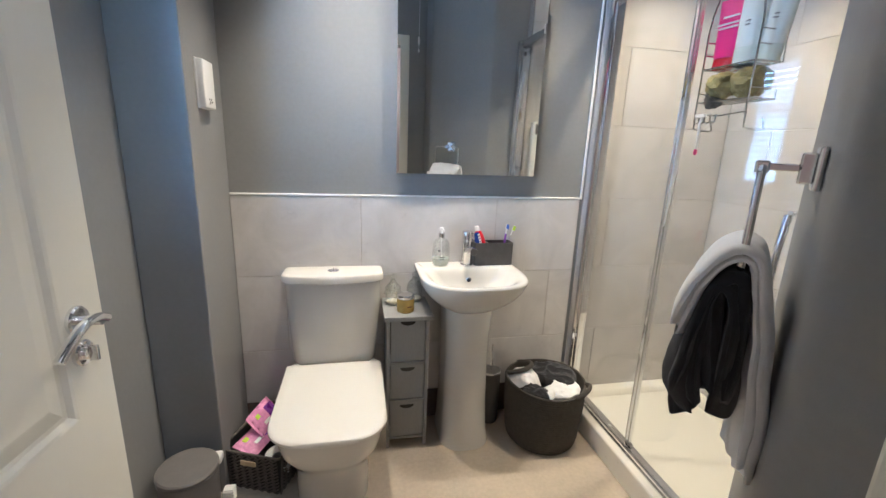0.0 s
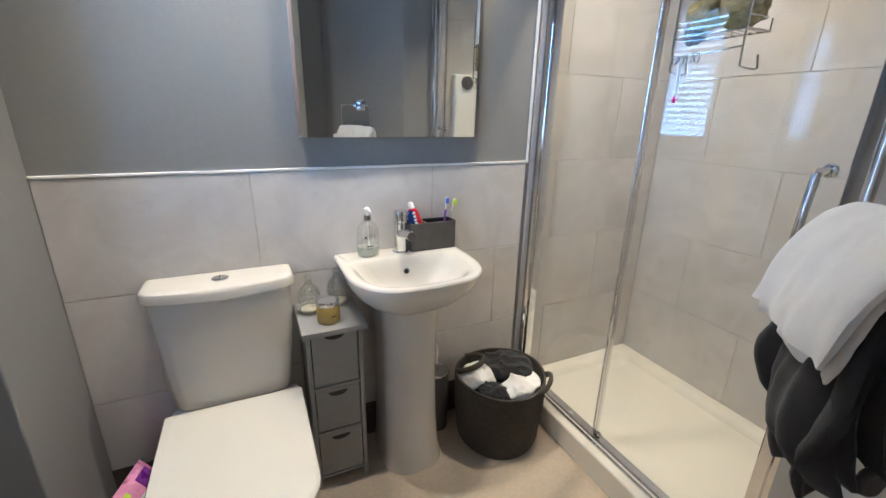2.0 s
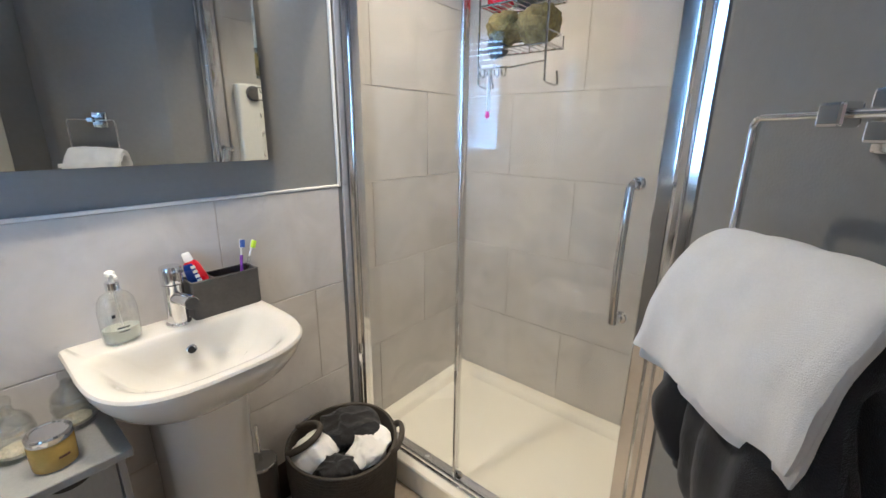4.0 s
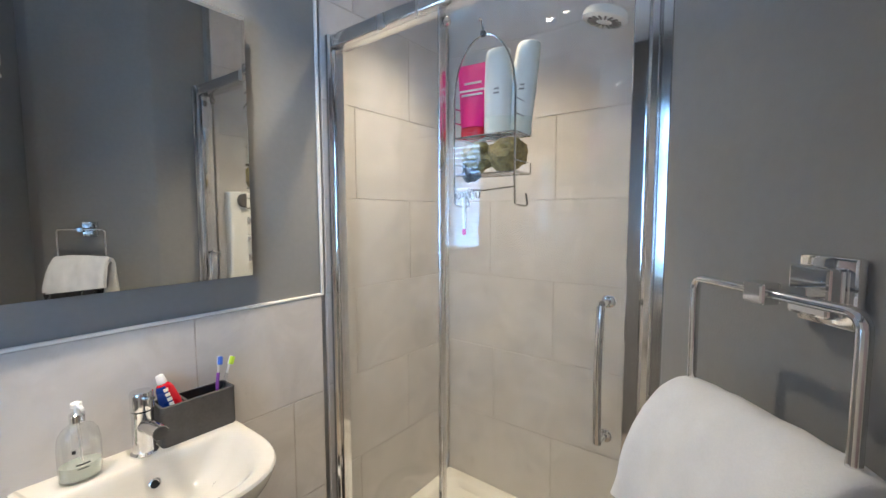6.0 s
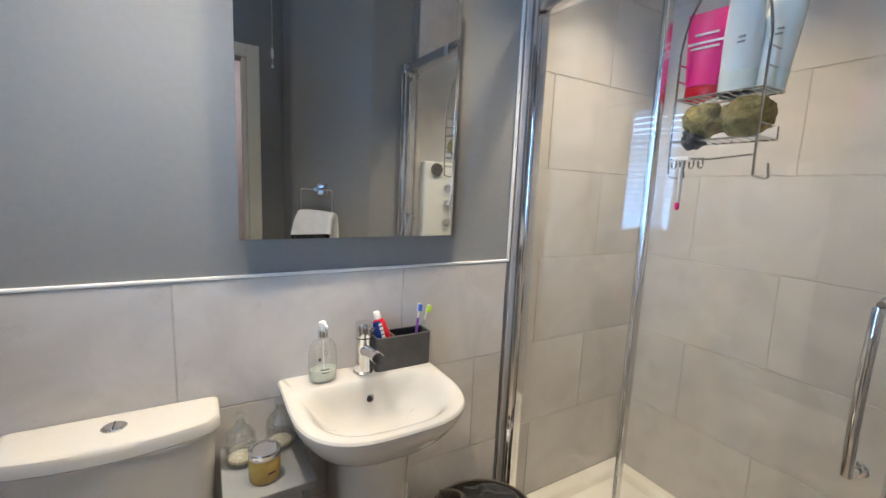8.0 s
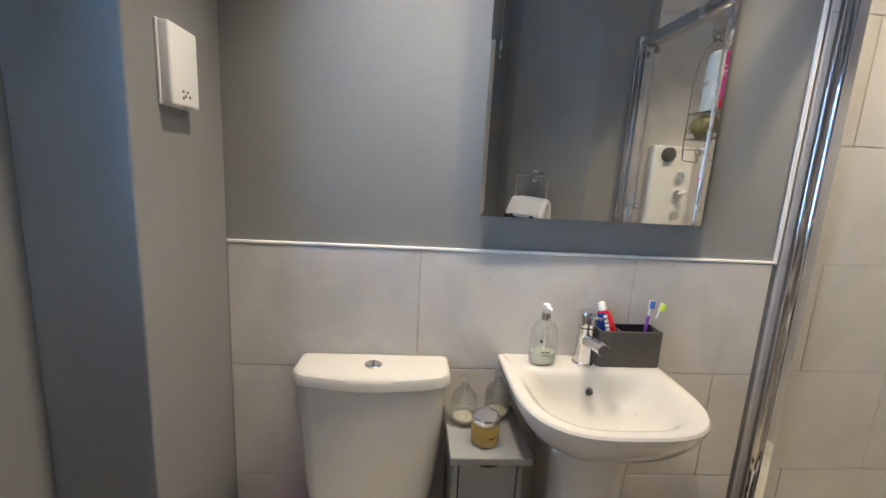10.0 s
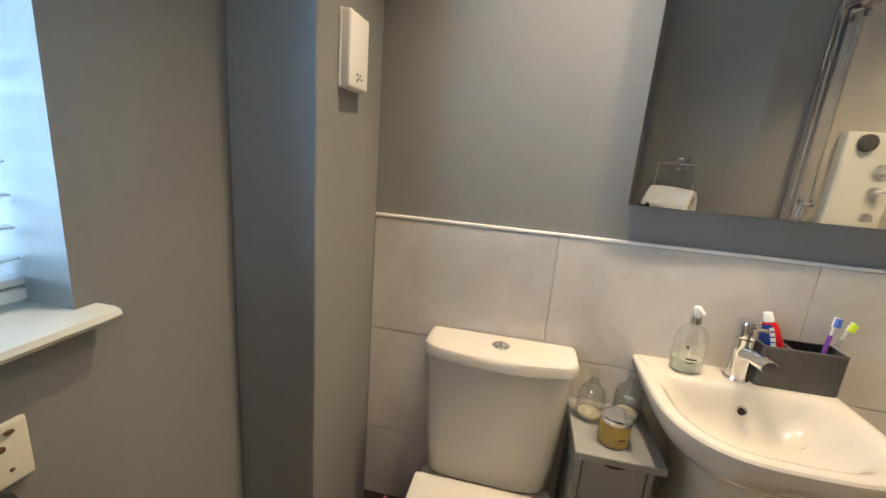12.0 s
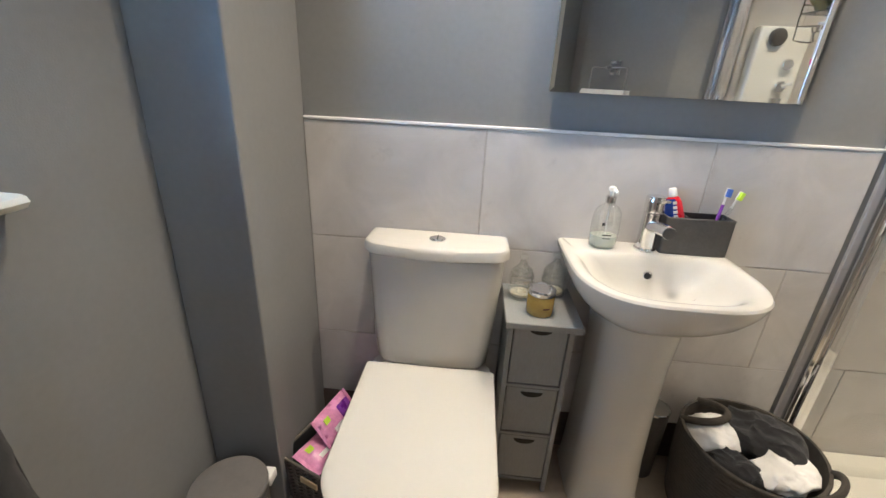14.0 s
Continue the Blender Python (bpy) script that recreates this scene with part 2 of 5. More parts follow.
def add_box(bm, x0, x1, y0, y1, z0, z1, bevel=0.0, seg=2):
    vs = bmesh.ops.create_cube(bm, size=1.0)["verts"]
    bmesh.ops.scale(bm, vec=(x1 - x0, y1 - y0, z1 - z0), verts=vs)
    bmesh.ops.translate(bm, vec=((x0 + x1) / 2, (y0 + y1) / 2, (z0 + z1) / 2), verts=vs)
    if bevel:
        es = {e for v in vs for e in v.link_edges}
        bmesh.ops.bevel(bm, geom=list(es), offset=bevel, segments=seg, profile=0.5, affect='EDGES')
    return bm


def box(x0, x1, y0, y1, z0, z1, bevel=0.0, seg=2):
    return add_box(bmesh.new(), x0, x1, y0, y1, z0, z1, bevel, seg)


def loft(rings, cap0=True, cap1=True, bm=None, closed=True):
    """Skin over rings of equally many points."""
    bm = bm or bmesh.new()
    vs = [[bm.verts.new(p) for p in r] for r in rings]
    n = len(rings[0])
    for a, b in zip(vs, vs[1:]):
        for i in range(n if closed else n - 1):
            bm.faces.new((a[i], a[(i + 1) % n], b[(i + 1) % n], b[i]))
    if cap0:
        bm.faces.new(vs[0][::-1])
    if cap1:
        bm.faces.new(vs[-1])
    return bm


def lathe(profile, n=32, cx=0.0, cy=0.0, bm=None, cap0=True, cap1=True):
    rings = [[(cx + r * math.cos(2 * math.pi * i / n), cy + r * math.sin(2 * math.pi * i / n), z) for i in range(n)] for r, z in profile]
    return loft(rings, cap0, cap1, bm)


def tube(points, r, n=10, bm=None, closed=False, flat=1.0):
    """A round bar along points."""
    pts = [Vector(p) for p in points]
    rings, up = [], Vector((0.13, 0.21, 0.97)).normalized()
    m = len(pts)
    for i, p in enumerate(pts):
        if closed:
            d = pts[(i + 1) % m] - pts[i - 1]
        else:
            d = pts[min(i + 1, m - 1)] - pts[max(i - 1, 0)]
        d.normalize()
        if abs(d.dot(up)) > 0.95:
            up = Vector((0.97, 0.13, 0.21)).normalized()
        s = d.cross(up).normalized()
        u = s.cross(d).normalized()
        up = u
        rings.append([p + s * (r * math.cos(2 * math.pi * k / n)) + u * (r * flat * math.sin(2 * math.pi * k / n)) for k in range(n)])
    if closed:
        rings.append(rings[0])
        return loft(rings, False, False, bm)
    return loft(rings, True, True, bm)


def arc(c, r, a0, a1, n, plane="xy"):
    out = []
    for i in range(n + 1):
        a = radians(a0 + (a1 - a0) * i / n)
        u, v = r * math.cos(a), r * math.sin(a)
        out.append({"xy": (c[0] + u, c[1] + v, c[2]), "xz": (c[0] + u, c[1], c[2] + v), "yz": (c[0], c[1] + u, c[2] + v)}[plane])
    return out


def rrect(x0, x1, y0, y1, r, z, n=6):
    """A rounded rectangle; r is one radius or four: (x1,y1), (x0,y1), (x0,y0), (x1,y0)."""
    rs = r if isinstance(r, (tuple, list)) else (r,) * 4
    pts = []
    for (cx, cy, a0), q in zip(((x1 - rs[0], y1 - rs[0], 0), (x0 + rs[1], y1 - rs[1], 90), (x0 + rs[2], y0 + rs[2], 180), (x1 - rs[3], y0 + rs[3], 270)), rs):
        pts += [(cx + q * math.cos(radians(a0 + 90 * i / n)), cy + q * math.sin(radians(a0 + 90 * i / n)), z) for i in range(n + 1)]
    return pts


def prism(poly, z0, z1):
    return loft([[(x, y, z0) for x, y in poly], [(x, y, z1) for x, y in poly]])


def structure(name, bm, material, label, smooth=False):
    return tagged(part(name, bm, material, None, label, smooth), kind="structure", category=name.split("_")[0])


# ---------------------------------------------------------------- the room's shell
LX, BOXY, BACK, FARX = -0.197, 1.648, 2.0, 2.30          # left wall, pipe box front, back wall, shower's far wall
WIN = (0.67, 1.314, 1.04, 2.06)                         # window: y0, y1, z0, z1
DOOR = (-0.085, 0.865, 2.03)                               # doorway: x0, x1, height
DY = 0.36                                               # door wall's inner face
SHY = 0.945                                             # shower's end wall
DADO = 1.107

bm = box(-0.46, 2.6, -1.45, 2.2, -0.15, 0.0)
structure("floor", bm, "floor", "sand-coloured mottled vinyl floor")
structure("ceiling", box(-0.46, 2.6, -1.45, 2.2, CEIL, CEIL + 0.12), "ceil", "white painted ceiling with recessed downlights")
structure("wall_north", box(-0.46, 2.6, BACK, BACK + 0.15, 0, CEIL), "paint", "grey painted wall above the tiling")
bm = bmesh.new()
y0, y1, z0, z1 = WIN
for a in ((-0.455, LX, DY, y0, 0, CEIL), (-0.455, LX, y1, BACK, 0, CEIL), (-0.455, LX, y0, y1, 0, z0 - 0.012), (-0.455, LX, y0, y1, z1, CEIL)):
    add_box(bm, *a)
structure("wall_west", bm, "paint", "grey painted wall with the window recess")
structure("wall_pipe_box", box(LX, 0.0, BOXY, BACK, 0, CEIL, 0.004), "paint", "grey painted boxed-in corner")
structure("wall_east", box(FARX, FARX + 0.15, SHY, BACK, 0, CEIL), "grout", "shower wall behind its tiles")
corner = [(1.067, 0.555), (1.069, 0.571), (1.075, 0.585), (1.085, 0.5975), (1.096, 0.609)]
poly = [(1.067, DY - 0.12)] + corner + [(1.414, 0.8905), (1.419, 0.893), (1.425, 0.8955), (1.573, 0.9165), (1.645, 0.9165), (1.65, SHY), (2.5, SHY), (2.5, DY - 0.12)]
structure("wall_angled", prism(poly, 0, CEIL), "paint", "grey painted wall set at an angle beside the shower", True)
bm = bmesh.new()
x0, x1, h = DOOR
for a in ((-0.455, x0, DY - 0.12, DY, 0, CEIL), (x1, 1.067, DY - 0.12, DY, 0, CEIL), (x0, x1, DY - 0.12, DY, h, CEIL)):
    add_box(bm, *a)
structure("wall_south", bm, "paint", "grey painted wall round the doorway")
bm = bmesh.new()
add_box(bm, -0.46, 2.6, -1.45, -1.3, 0, CEIL)
add_box(bm, -0.6, -0.455, -1.45, DY - 0.12, 0, CEIL)
add_box(bm, 1.5, 1.65, -1.3, DY - 0.12, 0, CEIL)
structure("wall_landing", bm, "landing", "pale landing wall beyond the doorway")
# door frame
bm = bmesh.new()
for s, x in ((-1, x0), (1, x1)):
    add_box(bm, min(x, x + s * 0.07), max(x, x + s * 0.07), DY, DY + 0.016, 0, h + 0.07, 0.004)
    add_box(bm, min(x, x - s * 0.02), max(x, x - s * 0.02), DY - 0.12, DY, 0, h, 0.002)
add_box(bm, x0, x1, DY, DY + 0.016, h, h + 0.07, 0.004)
structure("trim_doorway", bm, "gloss", "white gloss door frame and architrave")

# ---------------------------------------------------------------- tiling
TW, TH, GAP, TT = 0.613, 0.338, 0.003, 0.008
tile_meshes = {}


def tile(parent, a0, a1, z0, z1, face):
    """One tile; face 'y' lies on the back wall, 'x' on the far wall, 's' on the shower's end wall."""
    w, hh = a1 - a0 - GAP, z1 - z0 - GAP
    if w < 0.01 or hh < 0.01:
        return
    key = (round(w, 3), round(hh, 3))
    if key not in tile_meshes:
        bm = box(-w / 2, w / 2, -TT, 0, -hh / 2, hh / 2)
        es = [e for e in bm.edges if all(v.co.y < -TT / 2 for v in e.verts)]
        bmesh.ops.bevel(bm, geom=es, offset=0.0012, segments=1, affect='EDGES')
        me = bpy.data.meshes.new("tile")
        bmesh.ops.recalc_face_normals(bm, faces=bm.faces)
        bm.to_mesh(me)
        bm.free()
        me.materials.append(M["tile"])
        tile_meshes[key] = me
    o = new("tile", tile_meshes[key])
    o.parent = parent
    c, z = (a0 + a1) / 2, (z0 + z1) / 2
    o.matrix_basis = {"y": pose(c, BACK, z), "x": pose(FARX, c, z, 0, 0, -90), "s": pose(c, SHY, z, 0, 0, 180)}[face]


def tiled(name, label, a_lo, a_hi, rows, joints, face):
    """rows: z limits from below; joints: one joint's place in each row."""
    if face == "y":
        bm = box(a_lo, a_hi, BACK - 0.0055, BACK + 0.001, rows[0], rows[-1])
    elif face == "x":
        bm = box(FARX - 0.0055, FARX + 0.001, a_lo, a_hi, rows[0], rows[-1])
    else:
        bm = box(a_lo, a_hi, SHY - 0.001, SHY + 0.0055, rows[0], rows[-1])
    back = tagged(structure(name, bm, "grout", label), category="tiling")
    for (r0, r1), j in zip(zip(rows, rows[1:]), joints):
        cuts = sorted({a_lo, a_hi} | {round(j + k * TW, 4) for k in range(-6, 7) if a_lo + 0.004 < j + k * TW < a_hi - 0.004})
        for c0, c1 in zip(cuts, cuts[1:]):
            tile(back, c0, c1, r0, r1, face)


def build_tiling():
    tiled("trim_tiling_basin", "pale stone-look glazed wall tiles", 0.0, 1.545, (0.155, 0.412, 0.760, DADO), (0.518, 1.422, 0.518), "y")
    rows = (0.0985,) + tuple(1.113 + k * TH for k in (-2, -1, 0, 1, 2, 3)) + (CEIL,)
    tiled("trim_tiling_shower_side", "pale stone-look glazed shower tiles", 1.565, FARX - 0.006, rows, (1.710, 1.99, 1.70, 2.01, 1.71, 2.01, 1.71), "y")
    tiled("trim_tiling_shower_back", "pale stone-look glazed shower tiles", SHY + 0.006, BACK - 0.009, rows, (1.446, 1.731, 1.446, 1.140, 1.446, 1.731, 1.446), "x")
    tiled("trim_tiling_shower_end", "pale stone-look glazed shower tiles", 1.665, FARX - 0.009, rows, (1.9, 2.2, 1.9, 2.2, 1.9, 2.2, 1.9), "s")


# dado trim and shower corner trim
bm = box(0.0, 1.545, BACK - 0.0105, BACK - 0.0005, DADO, DADO + 0.009, 0.003)
add_box(bm, 1.5445, 1.5545, BACK - 0.0105, BACK - 0.0005, DADO, CEIL, 0.003)
structure("trim_tile_edge", bm, "trim", "white plastic tile edging strip")
structure("baseboard", box(0.0, 1.55, BACK - 0.006, BACK, 0, 0.153), "skirt", "dark brown bare strip under the tiles")


# ---------------------------------------------------------------- window and blind
y0, y1, z0, z1 = WIN
win = thing("window_1", (-0.40, (y0 + y1) / 2, z0), "white plastic window in a deep painted recess", "window")
win["kind"] = "structure"
hw, hh = (y1 - y0) / 2, z1 - z0
bm = bmesh.new()
for a in ((-hw, hw, 0, 0.06), (-hw, hw, hh - 0.06, hh), (-hw, -hw + 0.06, 0.06, hh - 0.06), (hw - 0.06, hw, 0.06, hh - 0.06), (-hw + 0.06, hw - 0.06, 0.62, 0.67)):
    add_box(bm, -0.035, 0.03, a[0], a[1], a[2], a[3], 0.005)
part("window_frame", bm, "white_pl", win)
p = part("pane", box(-0.008, -0.002, -hw + 0.055, hw - 0.055, 0.055, hh - 0.055), "frost", win, "obscured window glass")
p.visible_shadow = False
ring = []
for k, (dx, dz) in enumerate([(-0.03, -0.026), (0.226, -0.026), (0.242, -0.02), (0.250, -0.011), (0.246, -0.003), (0.236, 0.0), (-0.03, 0.0)]):
    ring.append((dx, dz))
bm = bmesh.new()
loft([[(dx, yy, dz) for dx, dz in ring] for yy in (-hw - 0.06 + 0.006, -hw - 0.06, hw + 0.026, hw + 0.032)], bm=bm)
part("window_sill", bm, "gloss", win, "cream gloss window sill with a rounded nose", True)

blind = thing("venetian_blind", (-0.285, (y0 + y1) / 2, 0), "white venetian blind, lowered and half tilted in the recess", "blind")
part("headrail", box(-0.03, 0.03, -hw + 0.012, hw - 0.012, z1 - 0.06, z1 - 0.005, 0.003), "blind", blind)
bm = bmesh.new()
arcp = [(-0.025 + 0.05 * i / 6, 0.0035 * (1 - ((i - 3) / 3) ** 2)) for i in range(7)]
prof = arcp + [(x, z - 0.0025) for x, z in reversed(arcp)]
loft([[(x, yy, z) for x, z in prof] for yy in (-hw + 0.014, hw - 0.014)], bm=bm)
slat = part("slat", bm, "blind", blind, "", True)
slats = [slat]
zz, k = 1.112, 0
while zz < z1 - 0.08:
    tilt = -5 - min(1.0, k / 6) * 14
    if k:
        s = new("slat", slat.data)
        s.parent = blind
        slats.append(s)
    slats[-1].matrix_basis = pose(0, 0, zz, 0, tilt + random.uniform(-2, 2), 0)
    zz += 0.043
    k += 1
for yy in (-0.20, 0.0, 0.20):
    part("ladder_cord", tube([(0.027, yy, z1 - 0.06), (0.027, yy, 1.08)], 0.0012, 5), "white_pl", blind)
part("bottom_rail", box(-0.028, 0.028, -hw + 0.012, hw - 0.012, 1.052, 1.072, 0.004), "blind", blind)
part("stacked_slats", box(-0.027, 0.027, -hw + 0.013, hw - 0.013, 1.075, 1.086, 0.003), "blind", blind)


# ---------------------------------------------------------------- ceiling downlights and pull cord
spot0 = None
for sx, sy, sw, beam in SPOTS:
    o = thing("downlight", (sx, sy, CEIL), "recessed ceiling downlight with a chrome ring", "downlight", "ceiling downlights")
    bm = lathe([(0.020, -0.001), (0.022, -0.004), (0.041, -0.005), (0.043, -0.001)], 28, cap0=False, cap1=False)
    part("bezel", bm, "chrome", o, "", True)
    part("lamp_face", lathe([(0.019, -0.0015), (0.014, -0.0035), (0.001, -0.004)], 24), "lamp", o, "glowing warm lamp", True)
cord = thing("pull_cord", (0.985, 0.50, CEIL), "white light pull cord hanging from the ceiling", "pull cord")
part("rose", lathe([(0.035, 0), (0.035, -0.012), (0.02, -0.024), (0.004, -0.026)], 24), "white_pl", cord, "", True)
part("cord", tube([(0, 0, -0.02), (0.001, 0, -0.2), (0, 0, -0.36)], 0.0013, 6), "white_pl", cord)
part("toggle", lathe([(0.003, -0.34), (0.007, -0.35), (0.008, -0.385), (0.004, -0.395)], 14), "white_pl", cord, "", True)
part("pull_bead", lathe([(0.002, -0.425), (0.006, -0.43), (0.006, -0.44), (0.002, -0.445)], 12), "white_pl", cord, "", True)
part("lower_cord", tube([(0, 0, -0.39), (0, 0, -0.43)], 0.0013, 6), "white_pl", cord)


# ---------------------------------------------------------------- door
def panel_door():
    o = thing("panel_door", (-0.060, 0.375, 0.004), "cream moulded panel door standing open", "door", "", -3.2)
    W, H, T = 0.715, 1.975, 0.02
    bm = bmesh.new()
    stile = 0.105
    rows = [(0.20, 0.62), (0.80, 1.84)]
    cols = [(stile, W / 2 - 0.045), (W / 2 + 0.045, W - stile)]
    # rails and stiles as one skin with recessed raised panels
    ys = [0, *[c for col in cols for c in col], W]
    zs = [0, *[c for r in rows for c in r], H]
    for i in range(5):
        for j in range(5):
            if i % 2 == 1 and j % 2 == 1:
                continue
            add_box(bm, -T, T, ys[i], ys[i + 1], zs[j], zs[j + 1])
    bmesh.ops.remove_doubles(bm, verts=bm.verts, dist=1e-5)
    for c0, c1 in cols:
        for r0, r1 in rows:
            for sgn in (-1, 1):
                def rect(m, d):
                    return [(sgn * d, c0 + m, r0 + m), (sgn * d, c1 - m, r0 + m), (sgn * d, c1 - m, r1 - m), (sgn * d, c0 + m, r1 - m)]
                loft([rect(0, T), rect(0.006, T - 0.002), rect(0.014, T - 0.009), rect(0.022, T - 0.010), rect(0.05, T - 0.004), rect(0.056, T - 0.003)], False, True, bm)
    part("leaf", bm, "gloss", o)
    part("hinge_edge", box(-T + 0.001, T - 0.001, -0.003, 0.001, 0.01, H - 0.01), "gloss", o)
    for sgn in (1, -1):
        hx = sgn * T
        yy, zz = W - 0.072, 0.985
        h = part("door_handle", tube([(hx + sgn * 0.004, yy, zz), (hx + sgn * 0.045, yy, zz)], 0.009, 16), "chrome", o, "polished chrome lever handle", True)
        bm = lathe([(0.027, 0.0), (0.027, 0.006), (0.024, 0.009), (0.012, 0.010)], 32)
        bmesh.ops.rotate(bm, cent=(0, 0, 0), matrix=Matrix.Rotation(radians(90 * sgn), 3, 'Y'), verts=bm.verts)
        bmesh.ops.translate(bm, vec=(hx, yy, zz), verts=bm.verts)
        part("rose", bm, "chrome", h, "", True)
        # lever curving back along the leaf
        pts = []
        for i in range(13):
            a = i / 12
            pts.append((hx + sgn * (0.045 + 0.006 * math.sin(a * math.pi)), yy + 0.012 - 0.125 * a, zz + 0.022 * math.sin(a * math.pi * 0.95) - 0.03 * a * a))
        part("lever", tube(pts, 0.0085, 14), "chrome", h, "", True)
        bm = lathe([(0.025, 0.0), (0.025, 0.006), (0.022, 0.009), (0.012, 0.010)], 32)
        bmesh.ops.rotate(bm, cent=(0, 0, 0), matrix=Matrix.Rotation(radians(90 * sgn), 3, 'Y'), verts=bm.verts)
        bmesh.ops.translate(bm, vec=(hx, yy, zz - 0.065), verts=bm.verts)
        k = part("thumb_turn", bm, "chrome", o, "round chrome bathroom lock", True)
        bm = lathe([(0.013, 0.009), (0.013, 0.016), (0.009, 0.018)], 20)
        bmesh.ops.rotate(bm, cent=(0, 0, 0), matrix=Matrix.Rotation(radians(90 * sgn), 3, 'Y'), verts=bm.verts)
        bmesh.ops.translate(bm, vec=(hx, yy, zz - 0.065), verts=bm.verts)
        part("turn_hub", bm, "chrome", k, "", True)
        xs = sorted((hx + sgn * 0.015, hx + sgn * 0.03))
        part("turn_blade", box(xs[0], xs[1], yy - 0.004, yy + 0.004, zz - 0.08, zz - 0.05, 0.002), "chrome", k)
    return o


panel_door()

# ---------------------------------------------------------------- isolator switch on the pipe box
o = thing("fan_isolator", (0.0, 1.788, 1.495), "white slim plastic switch box on the boxed-in corner", "switch")
part("housing", box(0.0, 0.026, -0.050, 0.050, -0.074, 0.077, 0.005, 3), "white_pl", o, "", True)
part("base_plate", box(0.0, 0.006, -0.052, 0.052, -0.076, 0.079, 0.002), "white_pl", o)
for a, b in ((-0.012, -0.045), (0.004, -0.045), (-0.004, -0.053), (0.012, -0.053), (-0.012, -0.058)):
    bm = lathe([(0.003, 0), (0.003, 0.0012), (0.002, 0.0016)], 10)
    bmesh.ops.rotate(bm, cent=(0, 0, 0), matrix=Matrix.Rotation(radians(90), 3, 'Y'), verts=bm.verts)
    bmesh.ops.translate(bm, vec=(0.0258, a, b), verts=bm.verts)
    part("indicator_hole", bm, "bin", o)


# ---------------------------------------------------------------- mirror
o = thing("wall_mirror", (0.976, 1.960, 1.212), "frameless rectangular mirror leaning slightly forward on the wall", "mirror")
o.matrix_basis = pose(0.976, 1.962, 1.212, 0.45, 0, 0.7)
def rect(g, y):
    return [(-0.31 + g, y, g), (0.31 - g, y, g), (0.31 - g, y, 0.735 - g), (-0.31 + g, y, 0.735 - g)]


bm = loft([rect(0.0, 0.0045), rect(0.0, 0.0003), rect(0.011, 0.0)])
part("mirror_glass", bm, "mirror", o)
part("backing_box", box(-0.304, 0.304, 0.0045, 0.024, 0.006, 0.729, 0.002), "alu", o, "satin metal backing frame")


